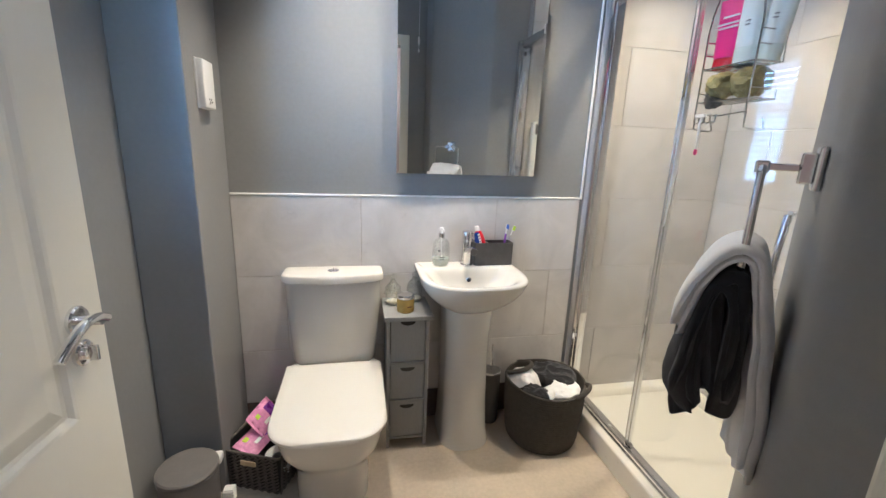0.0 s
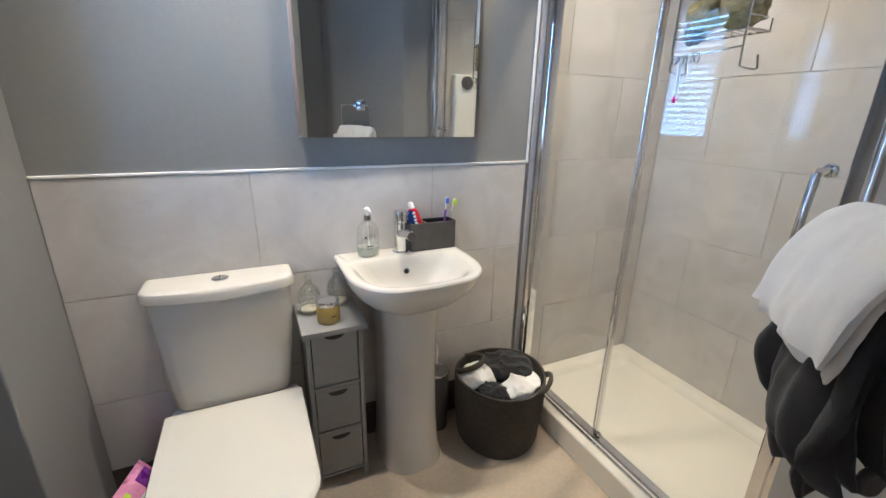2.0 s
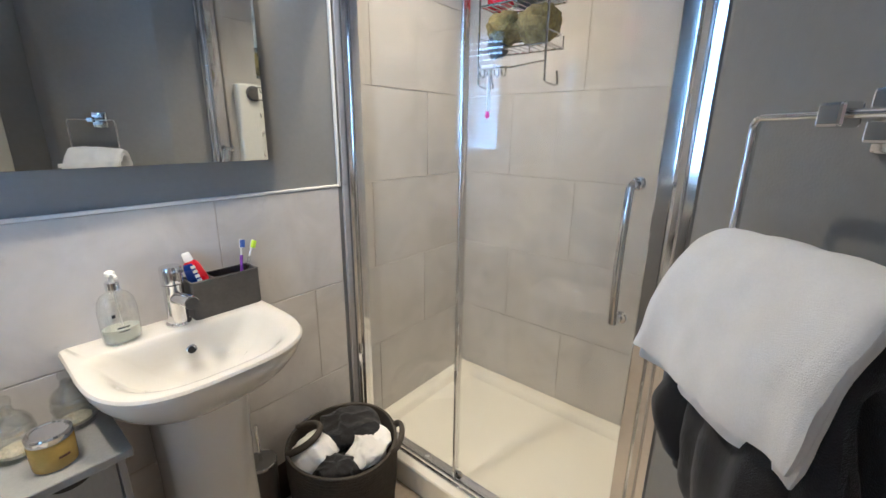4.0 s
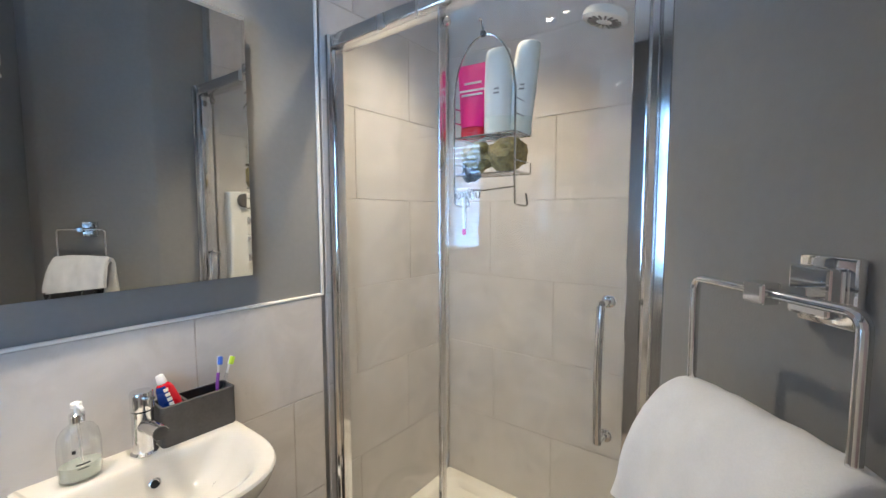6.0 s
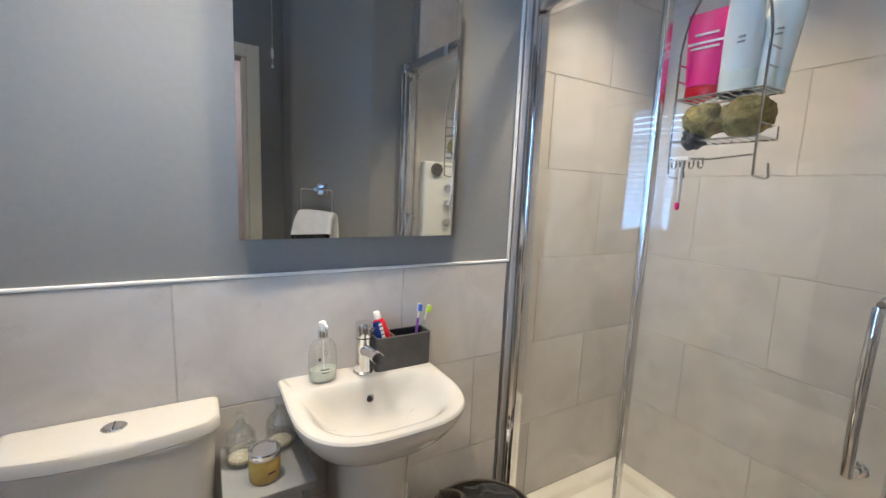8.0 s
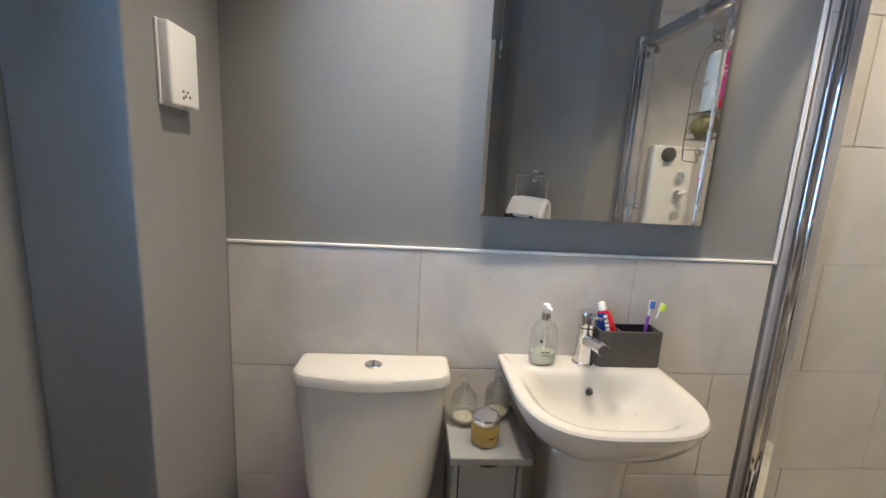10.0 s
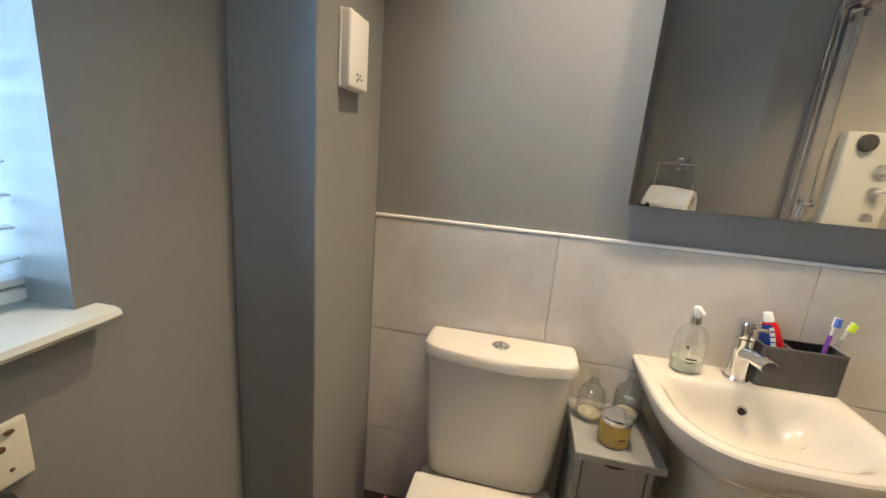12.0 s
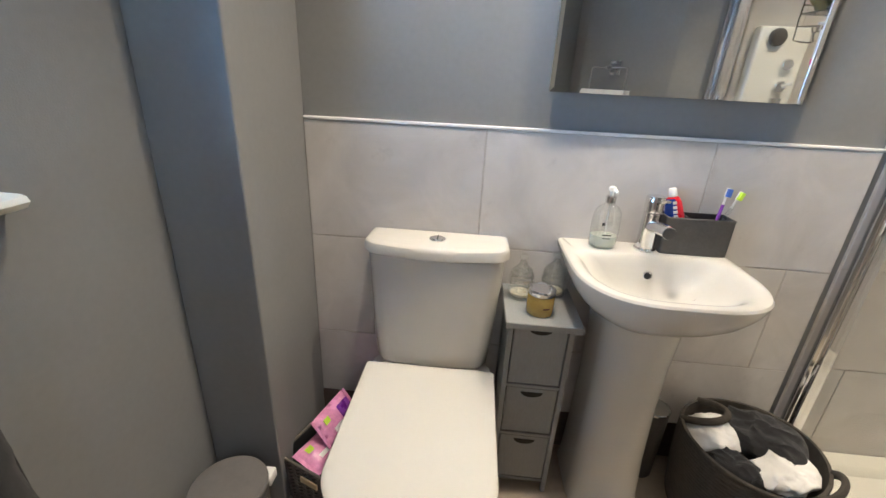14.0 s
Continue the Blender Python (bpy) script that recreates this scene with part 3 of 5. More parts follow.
# ---------------------------------------------------------------- toilet
def toilet():
    cx = 0.402
    o = thing("toilet", (cx, 1.99, 0), "white close-coupled toilet with the lid closed", "toilet")
    # pan: a shaped bowl down to a narrower foot
    o.scale = (1.02, 1, 0.961)
    rings = []
    for z, hw_, yf, yb, r in ((0.0, 0.128, -0.445, -0.02, 0.10), (0.02, 0.130, -0.45, -0.02, 0.10), (0.10, 0.130, -0.455, -0.02, 0.10), (0.18, 0.132, -0.47, -0.03, 0.105), (0.23, 0.143, -0.50, -0.03, 0.115),
                              (0.265, 0.160, -0.53, -0.04, 0.13), (0.295, 0.171, -0.55, -0.045, 0.14), (0.33, 0.178, -0.562, -0.05, 0.15), (0.375, 0.182, -0.568, -0.06, 0.15), (0.392, 0.183, -0.570, -0.06, 0.15)):
        rings.append(rrect(-hw_, hw_, yf - 0.052, yb, (0.03, 0.03, r, r), z, 8))
    part("pan", loft(rings), "ceramic", o, "", True)
    bm = loft([rrect(-0.185, 0.185, -0.626, -0.145, (0.02, 0.02, 0.15, 0.15), z, 10) for z in (0.394, 0.396, 0.404, 0.406)])
    part("seat", bm, "seat", o, "", True)
    rings = []
    for z, g in ((0.409, 0.004), (0.411, 0.0), (0.421, 0.0), (0.4255, 0.003), (0.4275, 0.010), (0.428, 0.03)):
        rings.append(rrect(-0.193 + g, 0.193 - g, -0.638 + g, -0.138 - g, (0.008, 0.008, 0.12, 0.12), z + 0.0, 10))
    part("lid", loft(rings), "seat", o, "closed flat white seat lid", True)
    for s in (-1, 1):
        part("lid_hinge", lathe([(0.011, 0.380), (0.011, 0.404), (0.006, 0.407)], 16, s * 0.075, -0.128), "chrome", o, "", True)

    def bow(hw_, yf, sag, z, yb=-0.004, r=0.02):
        """Outline of the cistern: straight back, front bowed outwards."""
        pts = [(hw_, yb, z), (-hw_, yb, z)]
        n = 18
        for i in range(n + 1):
            u = -1 + 2 * i / n
            edge = max(0.0, abs(u) - 0.86) / 0.14
            pts.append((u * hw_, yf - sag * (1 - u * u) + 0.022 * edge ** 2, z))
        return pts
    rings = []
    for z, hw_, yf, sag in ((0.400, 0.150, -0.098, 0.010), (0.406, 0.160, -0.106, 0.012), (0.420, 0.168, -0.111, 0.014), (0.50, 0.176, -0.112, 0.02), (0.60, 0.182, -0.112, 0.026), (0.70, 0.188, -0.112, 0.03), (0.792, 0.192, -0.112, 0.032)):
        rings.append(bow(hw_, yf, sag, z))
    part("cistern", loft(rings), "ceramic", o, "", True)
    rings = []
    for z, g in ((0.7935, 0.003), (0.797, 0.0), (0.818, 0.0), (0.827, 0.003), (0.831, 0.009), (0.833, 0.02)):
        rings.append(bow(0.203 - g, -0.116 + g, 0.034, z, -0.003))
    lid = part("cistern_lid", loft(rings), "ceramic", o, "", True)
    bm = lathe([(0.0235, 0.8325), (0.0235, 0.836), (0.021, 0.838), (0.0185, 0.8375), (0.0185, 0.8365), (0.017, 0.839), (0.010, 0.840), (0.001, 0.840)], 32, 0, -0.069)
    part("flush_button", bm, "chrome", lid, "round chrome flush button", True)
    # black bar stands for the shaded gap between the button halves
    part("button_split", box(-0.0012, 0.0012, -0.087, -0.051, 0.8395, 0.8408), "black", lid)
    bm = lathe([(0.012, 0), (0.012, 0.003), (0.006, 0.006)], 16)
    bmesh.ops.rotate(bm, cent=(0, 0, 0), matrix=Matrix.Rotation(radians(90), 3, 'Y'), verts=bm.verts)
    bmesh.ops.translate(bm, vec=(0.118, -0.2, 0.05), verts=bm.verts)
    part("floor_fixing_cap", bm, "white_pl", o, "", True)
    return o


toilet()


# ---------------------------------------------------------------- drawer unit
def drawer_unit():
    o = thing("drawer_unit", (0.708, 1.995, 0), "slim grey painted wooden unit with three drawers", "cabinet")
    W, D, H = 0.090, 0.203, 0.625
    for s in (-1, 1):
        x0_, x1_ = sorted((s * W, s * (W - 0.014)))
        for yf in (-D, -0.018):
            part("leg", box(x0_, x1_, yf, yf + 0.016, 0, H, 0.0015), "grey_wood", o)
        xm = s * (W - 0.010)
        part("side_panel", box(min(xm, xm + s * 0.006), max(xm, xm + s * 0.006), -D + 0.016, -0.018, 0.06, H), "grey_wood", o)
    part("back_panel", box(-W + 0.014, W - 0.014, -0.012, -0.006, 0.06, H), "grey_wood", o)
    zs = (0.042, 0.229, 0.410)
    for z in zs:
        part("rail", box(-W + 0.014, W - 0.014, -D + 0.001, -0.018, z, z + 0.011, 0.001), "grey_wood", o)
    for z, h in zip(zs, (0.169, 0.163, 0.196)):
        d0, d1 = z + 0.015, z + 0.015 + h
        w = W - 0.0175
        # plain front; a raised black half-moon stands for the shaded finger slot
        pts = [(-w, d0), (w, d0), (w, d1)]
        n = 12
        pts += [(-w, d1)]
        bm = loft([[(x, -D + 0.003, z_) for x, z_ in pts], [(x, -D + 0.013, z_) for x, z_ in pts]])
        dr = part("drawer", bm, "grey_wood", o)
        part("drawer_box", box(-w + 0.004, w - 0.004, -D + 0.020, -0.03, d0 + 0.004, d1 - 0.022), "black", dr, "drawer interior coloured black for its shade")
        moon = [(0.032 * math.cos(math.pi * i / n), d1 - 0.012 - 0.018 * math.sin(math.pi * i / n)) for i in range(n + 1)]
        part("finger_slot_shade", loft([[(x, -D + 0.0022, z_) for x, z_ in moon], [(x, -D + 0.0034, z_) for x, z_ in moon]]), "black", dr, "black half-moon for the shaded finger slot")
    part("top", box(-W - 0.012, W + 0.012, -D - 0.034, -0.002, H, H + 0.02, 0.003), "grey_wood", o)
    return o


drawer_unit()


def swirl_bottle(x, y, h, lab):
    o = thing("glass_bottle", (x, y, 0.6455), lab, "bottle", "glass bottles on the unit")
    prof = [(0.0, 0.028), (0.02, 0.033), (0.08, 0.0365), (0.22, 0.037), (0.30, 0.0335), (0.34, 0.0325), (0.38, 0.035), (0.50, 0.0365), (0.60, 0.034), (0.64, 0.031), (0.68, 0.0335), (0.76, 0.030), (0.84, 0.021), (0.90, 0.013), (1.0, 0.0115)]
    n, m = 36, 44
    rings = []
    for i in range(m + 1):
        t = i / m
        k0 = max(j for j in range(len(prof) - 1) if prof[j][0] <= t + 1e-9)
        (ta, ra), (tb, rb) = prof[k0], prof[k0 + 1]
        r = ra + (rb - ra) * (t - ta) / (tb - ta) + (0.0016 * math.sin(t * 2 * math.pi * 9) if t < 0.8 else 0)
        rings.append([(r * (1 + 0.022 * math.cos(12 * 2 * math.pi * k / n + t * 9)) * math.cos(2 * math.pi * k / n), r * (1 + 0.022 * math.cos(12 * 2 * math.pi * k / n + t * 9)) * math.sin(2 * math.pi * k / n), t * h) for k in range(n)])
    inner = [[(px * 0.88, py * 0.88, max(0.006, pz)) for px, py, pz in rg] for rg in rings[2::2]]
    part("bottle_body", loft(rings + inner[::-1]), "glass", o, "ribbed clear glass", True)
    part("stopper", lathe([(0.009, h - 0.004), (0.008, h + 0.003), (0.0125, h + 0.009), (0.0135, h + 0.016), (0.010, h + 0.023), (0.002, h + 0.026)], 20), "glass", o, "clear ball stopper", True)
    # pale disc in the base imitates reflections in the glass; the bottle is empty
    part("reflection_fill", lathe([(0.024, 0.007), (0.029, 0.010), (0.029, 0.016), (0.001, 0.018)], 20), "bottle_glint", o, "pale fill for the reflections in the glass", True)


swirl_bottle(0.653, 1.910, 0.112, "ribbed clear glass bottle with pale reflections painted in its base")
swirl_bottle(0.752, 1.942, 0.112, "ribbed clear glass bottle with a stopper")
o = thing("candle_jar", (0.699, 1.826, 0.6455), "amber glass candle jar with a silver lid", "candle")
part("jar", lathe([(0.032, 0), (0.0355, 0.003), (0.0365, 0.01), (0.0365, 0.055), (0.034, 0.059)], 32), "amber", o, "amber wax in glass", True)
part("jar_lid", lathe([(0.036, 0.0595), (0.037, 0.061), (0.037, 0.072), (0.034, 0.0755), (0.029, 0.076), (0.027, 0.074), (0.001, 0.0735)], 32), "chrome", o, "pressed silver lid", True)
bm = loft([[(0.0372 * math.cos(a), 0.0372 * math.sin(a), z) for a in [radians(-85 + 30 * i / 10) for i in range(11)]] for z in (0.026, 0.031)], False, False, closed=False)
part("print_line", bm, "brown", o, "small dark print", True)


# ---------------------------------------------------------------- basin, tap and what stands on it
def basin():
    cx = 0.979
    o = thing("pedestal_basin", (cx, 1.992, 0), "white ceramic basin on a full pedestal", "basin")
    o.scale = (1.015, 1, 0.9586)

    def outline(hw_, yf, rf, z, yb=0.0, rb=0.008, bow=0.016, n=8):
        """D-shaped plan: tight back corners, straight sides and a softly rounded front."""
        pts = []
        for cx_, a0 in ((hw_ - rb, 0), (-hw_ + rb, 90)):
            pts += [(cx_ + rb * math.cos(radians(a0 + 90 * k / 4)), yb - rb + rb * math.sin(radians(a0 + 90 * k / 4)), z) for k in range(5)]
        d, m = min(1.9 * rf, 0.75 * (yb - yf)), 2 * n + 8
        for k in range(m + 1):
            a = math.pi * (1 + k / m)
            c_, s_ = math.cos(a), math.sin(a)
            pts.append((hw_ * math.copysign(abs(c_) ** 0.64, c_), yf - bow * 0.3 + d - d * abs(s_) ** 0.80, z))
        return pts
    bm = bmesh.new()
    rings = []
    for z, hw_, yf, rf in ((0.655, 0.085, -0.20, 0.07), (0.675, 0.105, -0.235, 0.085), (0.70, 0.135, -0.275, 0.10), (0.73, 0.168, -0.315, 0.105), (0.765, 0.196, -0.35, 0.11), (0.80, 0.213, -0.372, 0.112),
                          (0.825, 0.221, -0.382, 0.112), (0.838, 0.2225, -0.384, 0.112), (0.8435, 0.219, -0.380, 0.11), (0.845, 0.213, -0.374, 0.107)):
        rings.append(outline(hw_, yf, rf, z, -0.001))
    for hw_, yf, yb, rf, rb, bow, z in ((0.204, -0.366, -0.084, 0.104, 0.030, 0.014, 0.8447), (0.196, -0.358, -0.090, 0.101, 0.034, 0.014, 0.8430), (0.188, -0.350, -0.095, 0.098, 0.038, 0.013, 0.8385),
                                        (0.178, -0.341, -0.100, 0.094, 0.041, 0.012, 0.8290), (0.167, -0.332, -0.105, 0.090, 0.044, 0.011, 0.8140), (0.154, -0.321, -0.110, 0.085, 0.045, 0.010, 0.7950),
                                        (0.138, -0.308, -0.116, 0.079, 0.045, 0.008, 0.7750), (0.116, -0.292, -0.126, 0.068, 0.042, 0.006, 0.7570), (0.086, -0.272, -0.146, 0.050, 0.034, 0.003, 0.7430),
                                        (0.048, -0.250, -0.176, 0.028, 0.020, 0.0, 0.7350), (0.020, -0.238, -0.200, 0.014, 0.010, 0.0, 0.7335)):
        rings.append(outline(hw_, yf, rf, z, yb, rb, bow))
    loft(rings, True, True, bm)
    part("bowl", bm, "ceramic", o, "", True)
    rings = []
    for z, hw_, yf, r in ((0.0, 0.112, -0.268, 0.09), (0.015, 0.111, -0.266, 0.09), (0.06, 0.104, -0.255, 0.088), (0.2, 0.099, -0.244, 0.086), (0.4, 0.096, -0.238, 0.084), (0.55, 0.098, -0.238, 0.084), (0.64, 0.103, -0.242, 0.084), (0.690, 0.104, -0.246, 0.084)):
        rings.append(rrect(-hw_, hw_, yf, -0.03, (0.01, 0.01, r, r), z, 8))
    part("pedestal", loft(rings), "ceramic", o, "", True)
    bm = lathe([(0.0125, 0), (0.0125, 0.003), (0.0095, 0.005), (0.0085, 0.002), (0.001, 0.001)], 24)
    bmesh.ops.rotate(bm, cent=(0, 0, 0), matrix=Matrix.Rotation(radians(72), 3, 'X'), verts=bm.verts)
    bmesh.ops.translate(bm, vec=(0.006, -0.1115, 0.790), verts=bm.verts)
    part("overflow_ring", bm, "chrome", o, "chrome overflow ring", True)
    # solid black oval painted in for the shade of the overflow opening
    part("overflow_shade", loft([[(0.004 + 0.0085 * math.cos(a), -0.1175 + 0.003 * math.sin(a), 0.7905 + 0.0085 * math.sin(a)) for a in [2 * math.pi * i / 18 for i in range(18)]],
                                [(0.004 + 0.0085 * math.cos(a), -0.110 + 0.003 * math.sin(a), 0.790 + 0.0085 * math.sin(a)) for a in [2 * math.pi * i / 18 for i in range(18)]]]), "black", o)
    part("waste_plug", lathe([(0.021, 0.734), (0.021, 0.7365), (0.018, 0.738), (0.001, 0.7385)], 24, 0, -0.225), "chrome", o, "chrome plug", True)
    return o


basin()
o = thing("basin_mixer_tap", (0.986, 1.943, 0.81), "polished chrome single-lever basin mixer tap", "tap")
o.scale = (1.12, 1.12, 1.14)
part("tap_body", lathe([(0.026, 0), (0.026, 0.004), (0.0215, 0.008), (0.0205, 0.085), (0.021, 0.095)], 32), "chrome", o, "", True)
part("lever_cap", lathe([(0.0215, 0.098), (0.022, 0.101), (0.022, 0.132), (0.020, 0.136), (0.001, 0.137)], 32), "chrome", o, "", True)
part("lever", tube([(0, -0.012, 0.124), (0, -0.04, 0.131), (0, -0.068, 0.139)], 0.006, 10, flat=0.6), "chrome", o, "", True)
part("spout", tube([(0, -0.008, 0.062), (0, -0.05, 0.073), (0, -0.098, 0.078), (0, -0.105, 0.0775)], 0.0145, 20), "chrome", o, "", True)
part("aerator", tube([(0, -0.1045, 0.0775), (0, -0.1068, 0.0772)], 0.0138, 20), "holder", o, "dark aerator face", True)

o = thing("soap_dispenser", (0.866, 1.937, 0.81), "clear glass soap dispenser bottle half full of green liquid", "dispenser")
o.scale = (0.98, 0.98, 1.10)


def oval(profile, sx, sy, n=32):
    return loft([[(sx * r * math.cos(2 * math.pi * i / n), sy * r * math.sin(2 * math.pi * i / n), z) for i in range(n)] for r, z in profile])


part("bottle", oval([(0.032, 0), (0.038, 0.004), (0.0395, 0.02), (0.0395, 0.075), (0.036, 0.095), (0.027, 0.108), (0.014, 0.115), (0.0125, 0.12)], 1.0, 0.72), "glass", o, "clear glass", True)
part("soap_liquid", oval([(0.030, 0.004), (0.0355, 0.008), (0.037, 0.02), (0.037, 0.034), (0.001, 0.0345)], 1.0, 0.72), "soap", o, "pale green liquid", True)
part("collar", lathe([(0.0145, 0.119), (0.0145, 0.134), (0.012, 0.136)], 24), "chrome", o, "", True)
part("pump_head", lathe([(0.005, 0.135), (0.005, 0.146), (0.010, 0.148), (0.010, 0.156), (0.004, 0.159)], 20), "white_pl", o, "", True)
part("pump_nozzle", tube([(0, 0, 0.152), (0.004, -0.02, 0.152), (0.005, -0.03, 0.148)], 0.0035, 8), "white_pl", o, "", True)
part("dip_tube", tube([(0, 0, 0.12), (0.004, 0.002, 0.03)], 0.002, 6), "white_pl", o)


def label_patch(a0, a1, z0_, z1_, r, m, nm, owner, lab=""):
    pts = [radians(a0 + (a1 - a0) * i / 8) for i in range(9)]
    bm = loft([[(r * math.cos(a), 0.72 * r * math.sin(a), z) for a in pts] for z in (z0_, z1_)], False, False, closed=False)
    part(nm, bm, m, owner, lab, True)


label_patch(-108, -72, 0.038, 0.041, 0.0402, "ink", "print_line", o)
label_patch(-116, -106, 0.064, 0.071, 0.0402, "ink", "print_mark", o)
label_patch(-105, -75, 0.030, 0.032, 0.0402, "ink", "print_line", o)

o = thing("toothbrush_holder", (1.108, 1.954, 0.81), "dark grey resin toothbrush holder with two compartments", "holder")
bm = bmesh.new()
W, D, H = 0.0905, 0.035, 0.104
outer = [rrect(-W + g, W - g, -D + g, D - g, 0.009, z, 4) for z, g in ((0, 0.002), (0.002, 0.0), (H - 0.002, 0.0), (H, 0.002))]
loft(outer, True, False, bm)
part("tub", bm, "holder", o, "", True)
bm = bmesh.new()
add_box(bm, -W + 0.001, W - 0.001, -D + 0.001, -D + 0.006, H - 0.001, H + 0.0005, 0.0004)
add_box(bm, -W + 0.001, W - 0.001, D - 0.006, D - 0.001, H - 0.001, H + 0.0005, 0.0004)
for a, b in ((-W + 0.001, -W + 0.006), (-0.034, -0.028), (W - 0.006, W - 0.001)):
    add_box(bm, a, b, -D + 0.006, D - 0.006, 0.02, H + 0.0005)
part("rim", bm, "holder", o)
# black block puts the shade down inside the tub into colour
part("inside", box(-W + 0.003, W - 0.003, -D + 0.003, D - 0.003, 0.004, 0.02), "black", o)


def toothbrush(x, y, z, tilt, turn, col, lab):
    o = thing("toothbrush", (x, y, z), lab, "toothbrush", "toothbrushes in the holder")
    o.matrix_basis = pose(x, y, z, tilt[0], tilt[1], turn)
    part("brush_handle", tube([(0, 0, 0), (0.001, 0, 0.05), (-0.001, 0, 0.09), (0, 0, 0.118)], 0.0045, 10), col, o, "", True)
    part("brush_neck", tube([(0, 0, 0.115), (0, 0.001, 0.14)], 0.0028, 8), "white_pl", o, "", True)
    part("brush_head", box(-0.0055, 0.0055, -0.002, 0.003, 0.138, 0.164, 0.002), "white_pl", o)
    part("bristles", box(-0.005, 0.005, -0.013, -0.002, 0.14, 0.162, 0.001), "blue" if col == "purple" else "lime", o)


toothbrush(1.158, 1.952, 0.8315, (-8, 9), 0, "purple", "purple and white toothbrush leaning in the holder")
toothbrush(1.160, 1.959, 0.8315, (-4, 20), 0, "clear_pl", "clear toothbrush with lime bristles in the holder")
o = thing("toothpaste_tube", (1.066, 1.949, 0.845), "red and blue toothpaste tube with white cap in the holder", "toothpaste")
o.matrix_basis = pose(1.068, 1.949, 0.845, -3, -16, -20)
prof = [(0.027, 0.002, 0.0), (0.026, 0.006, 0.03), (0.024, 0.010, 0.07), (0.020, 0.014, 0.105), (0.016, 0.013, 0.116), (0.009, 0.008, 0.122)]
n = 24
part("tube_body", loft([[(a * math.cos(2 * math.pi * i / n), b * math.sin(2 * math.pi * i / n), z) for i in range(n)] for a, b, z in prof]), "red", o, "red tube", True)
half = [radians(115 + 170 * i / 14) for i in range(15)]
part("blue_panel", loft([[(1.03 * a * math.cos(v), (1.05 * b + 0.0004) * math.sin(v), z) for v in half] for a, b, z in prof[:5]], False, False, closed=False), "deep_blue", o, "deep blue printed side", True)
part("screw_cap", lathe([(0.0105, 0.121), (0.011, 0.124), (0.0095, 0.142), (0.008, 0.144)], 20), "white_pl", o, "white screw cap", True)
for k in range(4):
    part("print_bar", box(-0.002, 0.008, -0.0165, -0.010, 0.062 + 0.013 * k, 0.070 + 0.013 * k), "white_pl", o)


# ---------------------------------------------------------------- toilet brush beside the pedestal
o = thing("toilet_brush", (1.138, 1.930, 0), "chrome toilet brush in a dark tumbler beside the basin", "toilet brush")
part("tumbler", lathe([(0.042, 0), (0.044, 0.004), (0.047, 0.26), (0.0475, 0.272), (0.045, 0.274)], 32), "holder", o, "", True)
part("tumbler_rim", lathe([(0.0478, 0.266), (0.0490, 0.269), (0.0490, 0.274), (0.0465, 0.2765), (0.0450, 0.2745)], 32, cap0=False, cap1=False), "chrome", o, "", True)
part("tumbler_lid", lathe([(0.0455, 0.2735), (0.030, 0.2755), (0.006, 0.277)], 32), "holder", o, "dark lid", True)
part("brush_stem", tube([(0, 0, 0.27), (-0.004, 0, 0.41)], 0.006, 12), "chrome", o, "", True)


# ---------------------------------------------------------------- laundry basket
def laundry_basket():
    o = thing("laundry_basket", (1.362, 1.800, 0), "round charcoal rope basket filled with rolled towels", "basket")
    n = 56
    H, R0, R1 = 0.290, 0.165, 0.184

    def rad(t):
        return R0 + (R1 - R0) * t + 0.006 * math.sin(t * math.pi)
    coils = 26
    rings = []
    for k in range(coils * 4 + 1):
        t = k / (coils * 4)
        bump = 0.0022 * abs(math.sin(k * math.pi / 4))
        rings.append([((rad(t) + bump + 0.003 * math.sin(3 * a + 1)) * math.cos(a), (rad(t) + bump + 0.003 * math.sin(3 * a + 1)) * math.sin(a), t * H + 0.004 * math.sin(2 * a + 0.6) * t) for a in [2 * math.pi * i / n for i in range(n)]])
    top = rings[-1]
    rings.append([(x * 0.955, y * 0.955, z) for x, y, z in top])
    for t in (0.8, 0.5, 0.1):
        rings.append([(x * 0.94, y * 0.94, t * H) for x, y, z in top])
    part("basket_wall", loft(rings), "rope", o, "coiled charcoal rope", True)
    for a0, depth, rise in ((134, 0.096, 0.040), (-48, -0.030, 0.022)):
        out = Vector((math.cos(radians(a0)), math.sin(radians(a0)), 0))
        side = Vector((-out.y, out.x, 0))
        pts = []
        for i in range(17):
            u = math.pi * i / 16
            sag = math.sin(u) ** 0.8
            pts.append(tuple(out * (R1 * 0.93 - depth * sag) + side * (0.066 * math.cos(u)) + Vector((0, 0, H - 0.006 + rise * sag))))
        part("rope_handle", tube(pts, 0.0088, 10, flat=1.3), "rope", o, "", True)
    return o


laundry_basket()


def crumple(bm, amp, scale, seed):
    off = Vector((seed * 7.3, seed * 3.1, seed * 5.7))
    for v in bm.verts:
        d = noise.noise_vector(v.co * scale + off)
        d += 0.5 * noise.noise_vector(v.co * scale * 2.3 + off)
        v.co += d * amp
    return bm


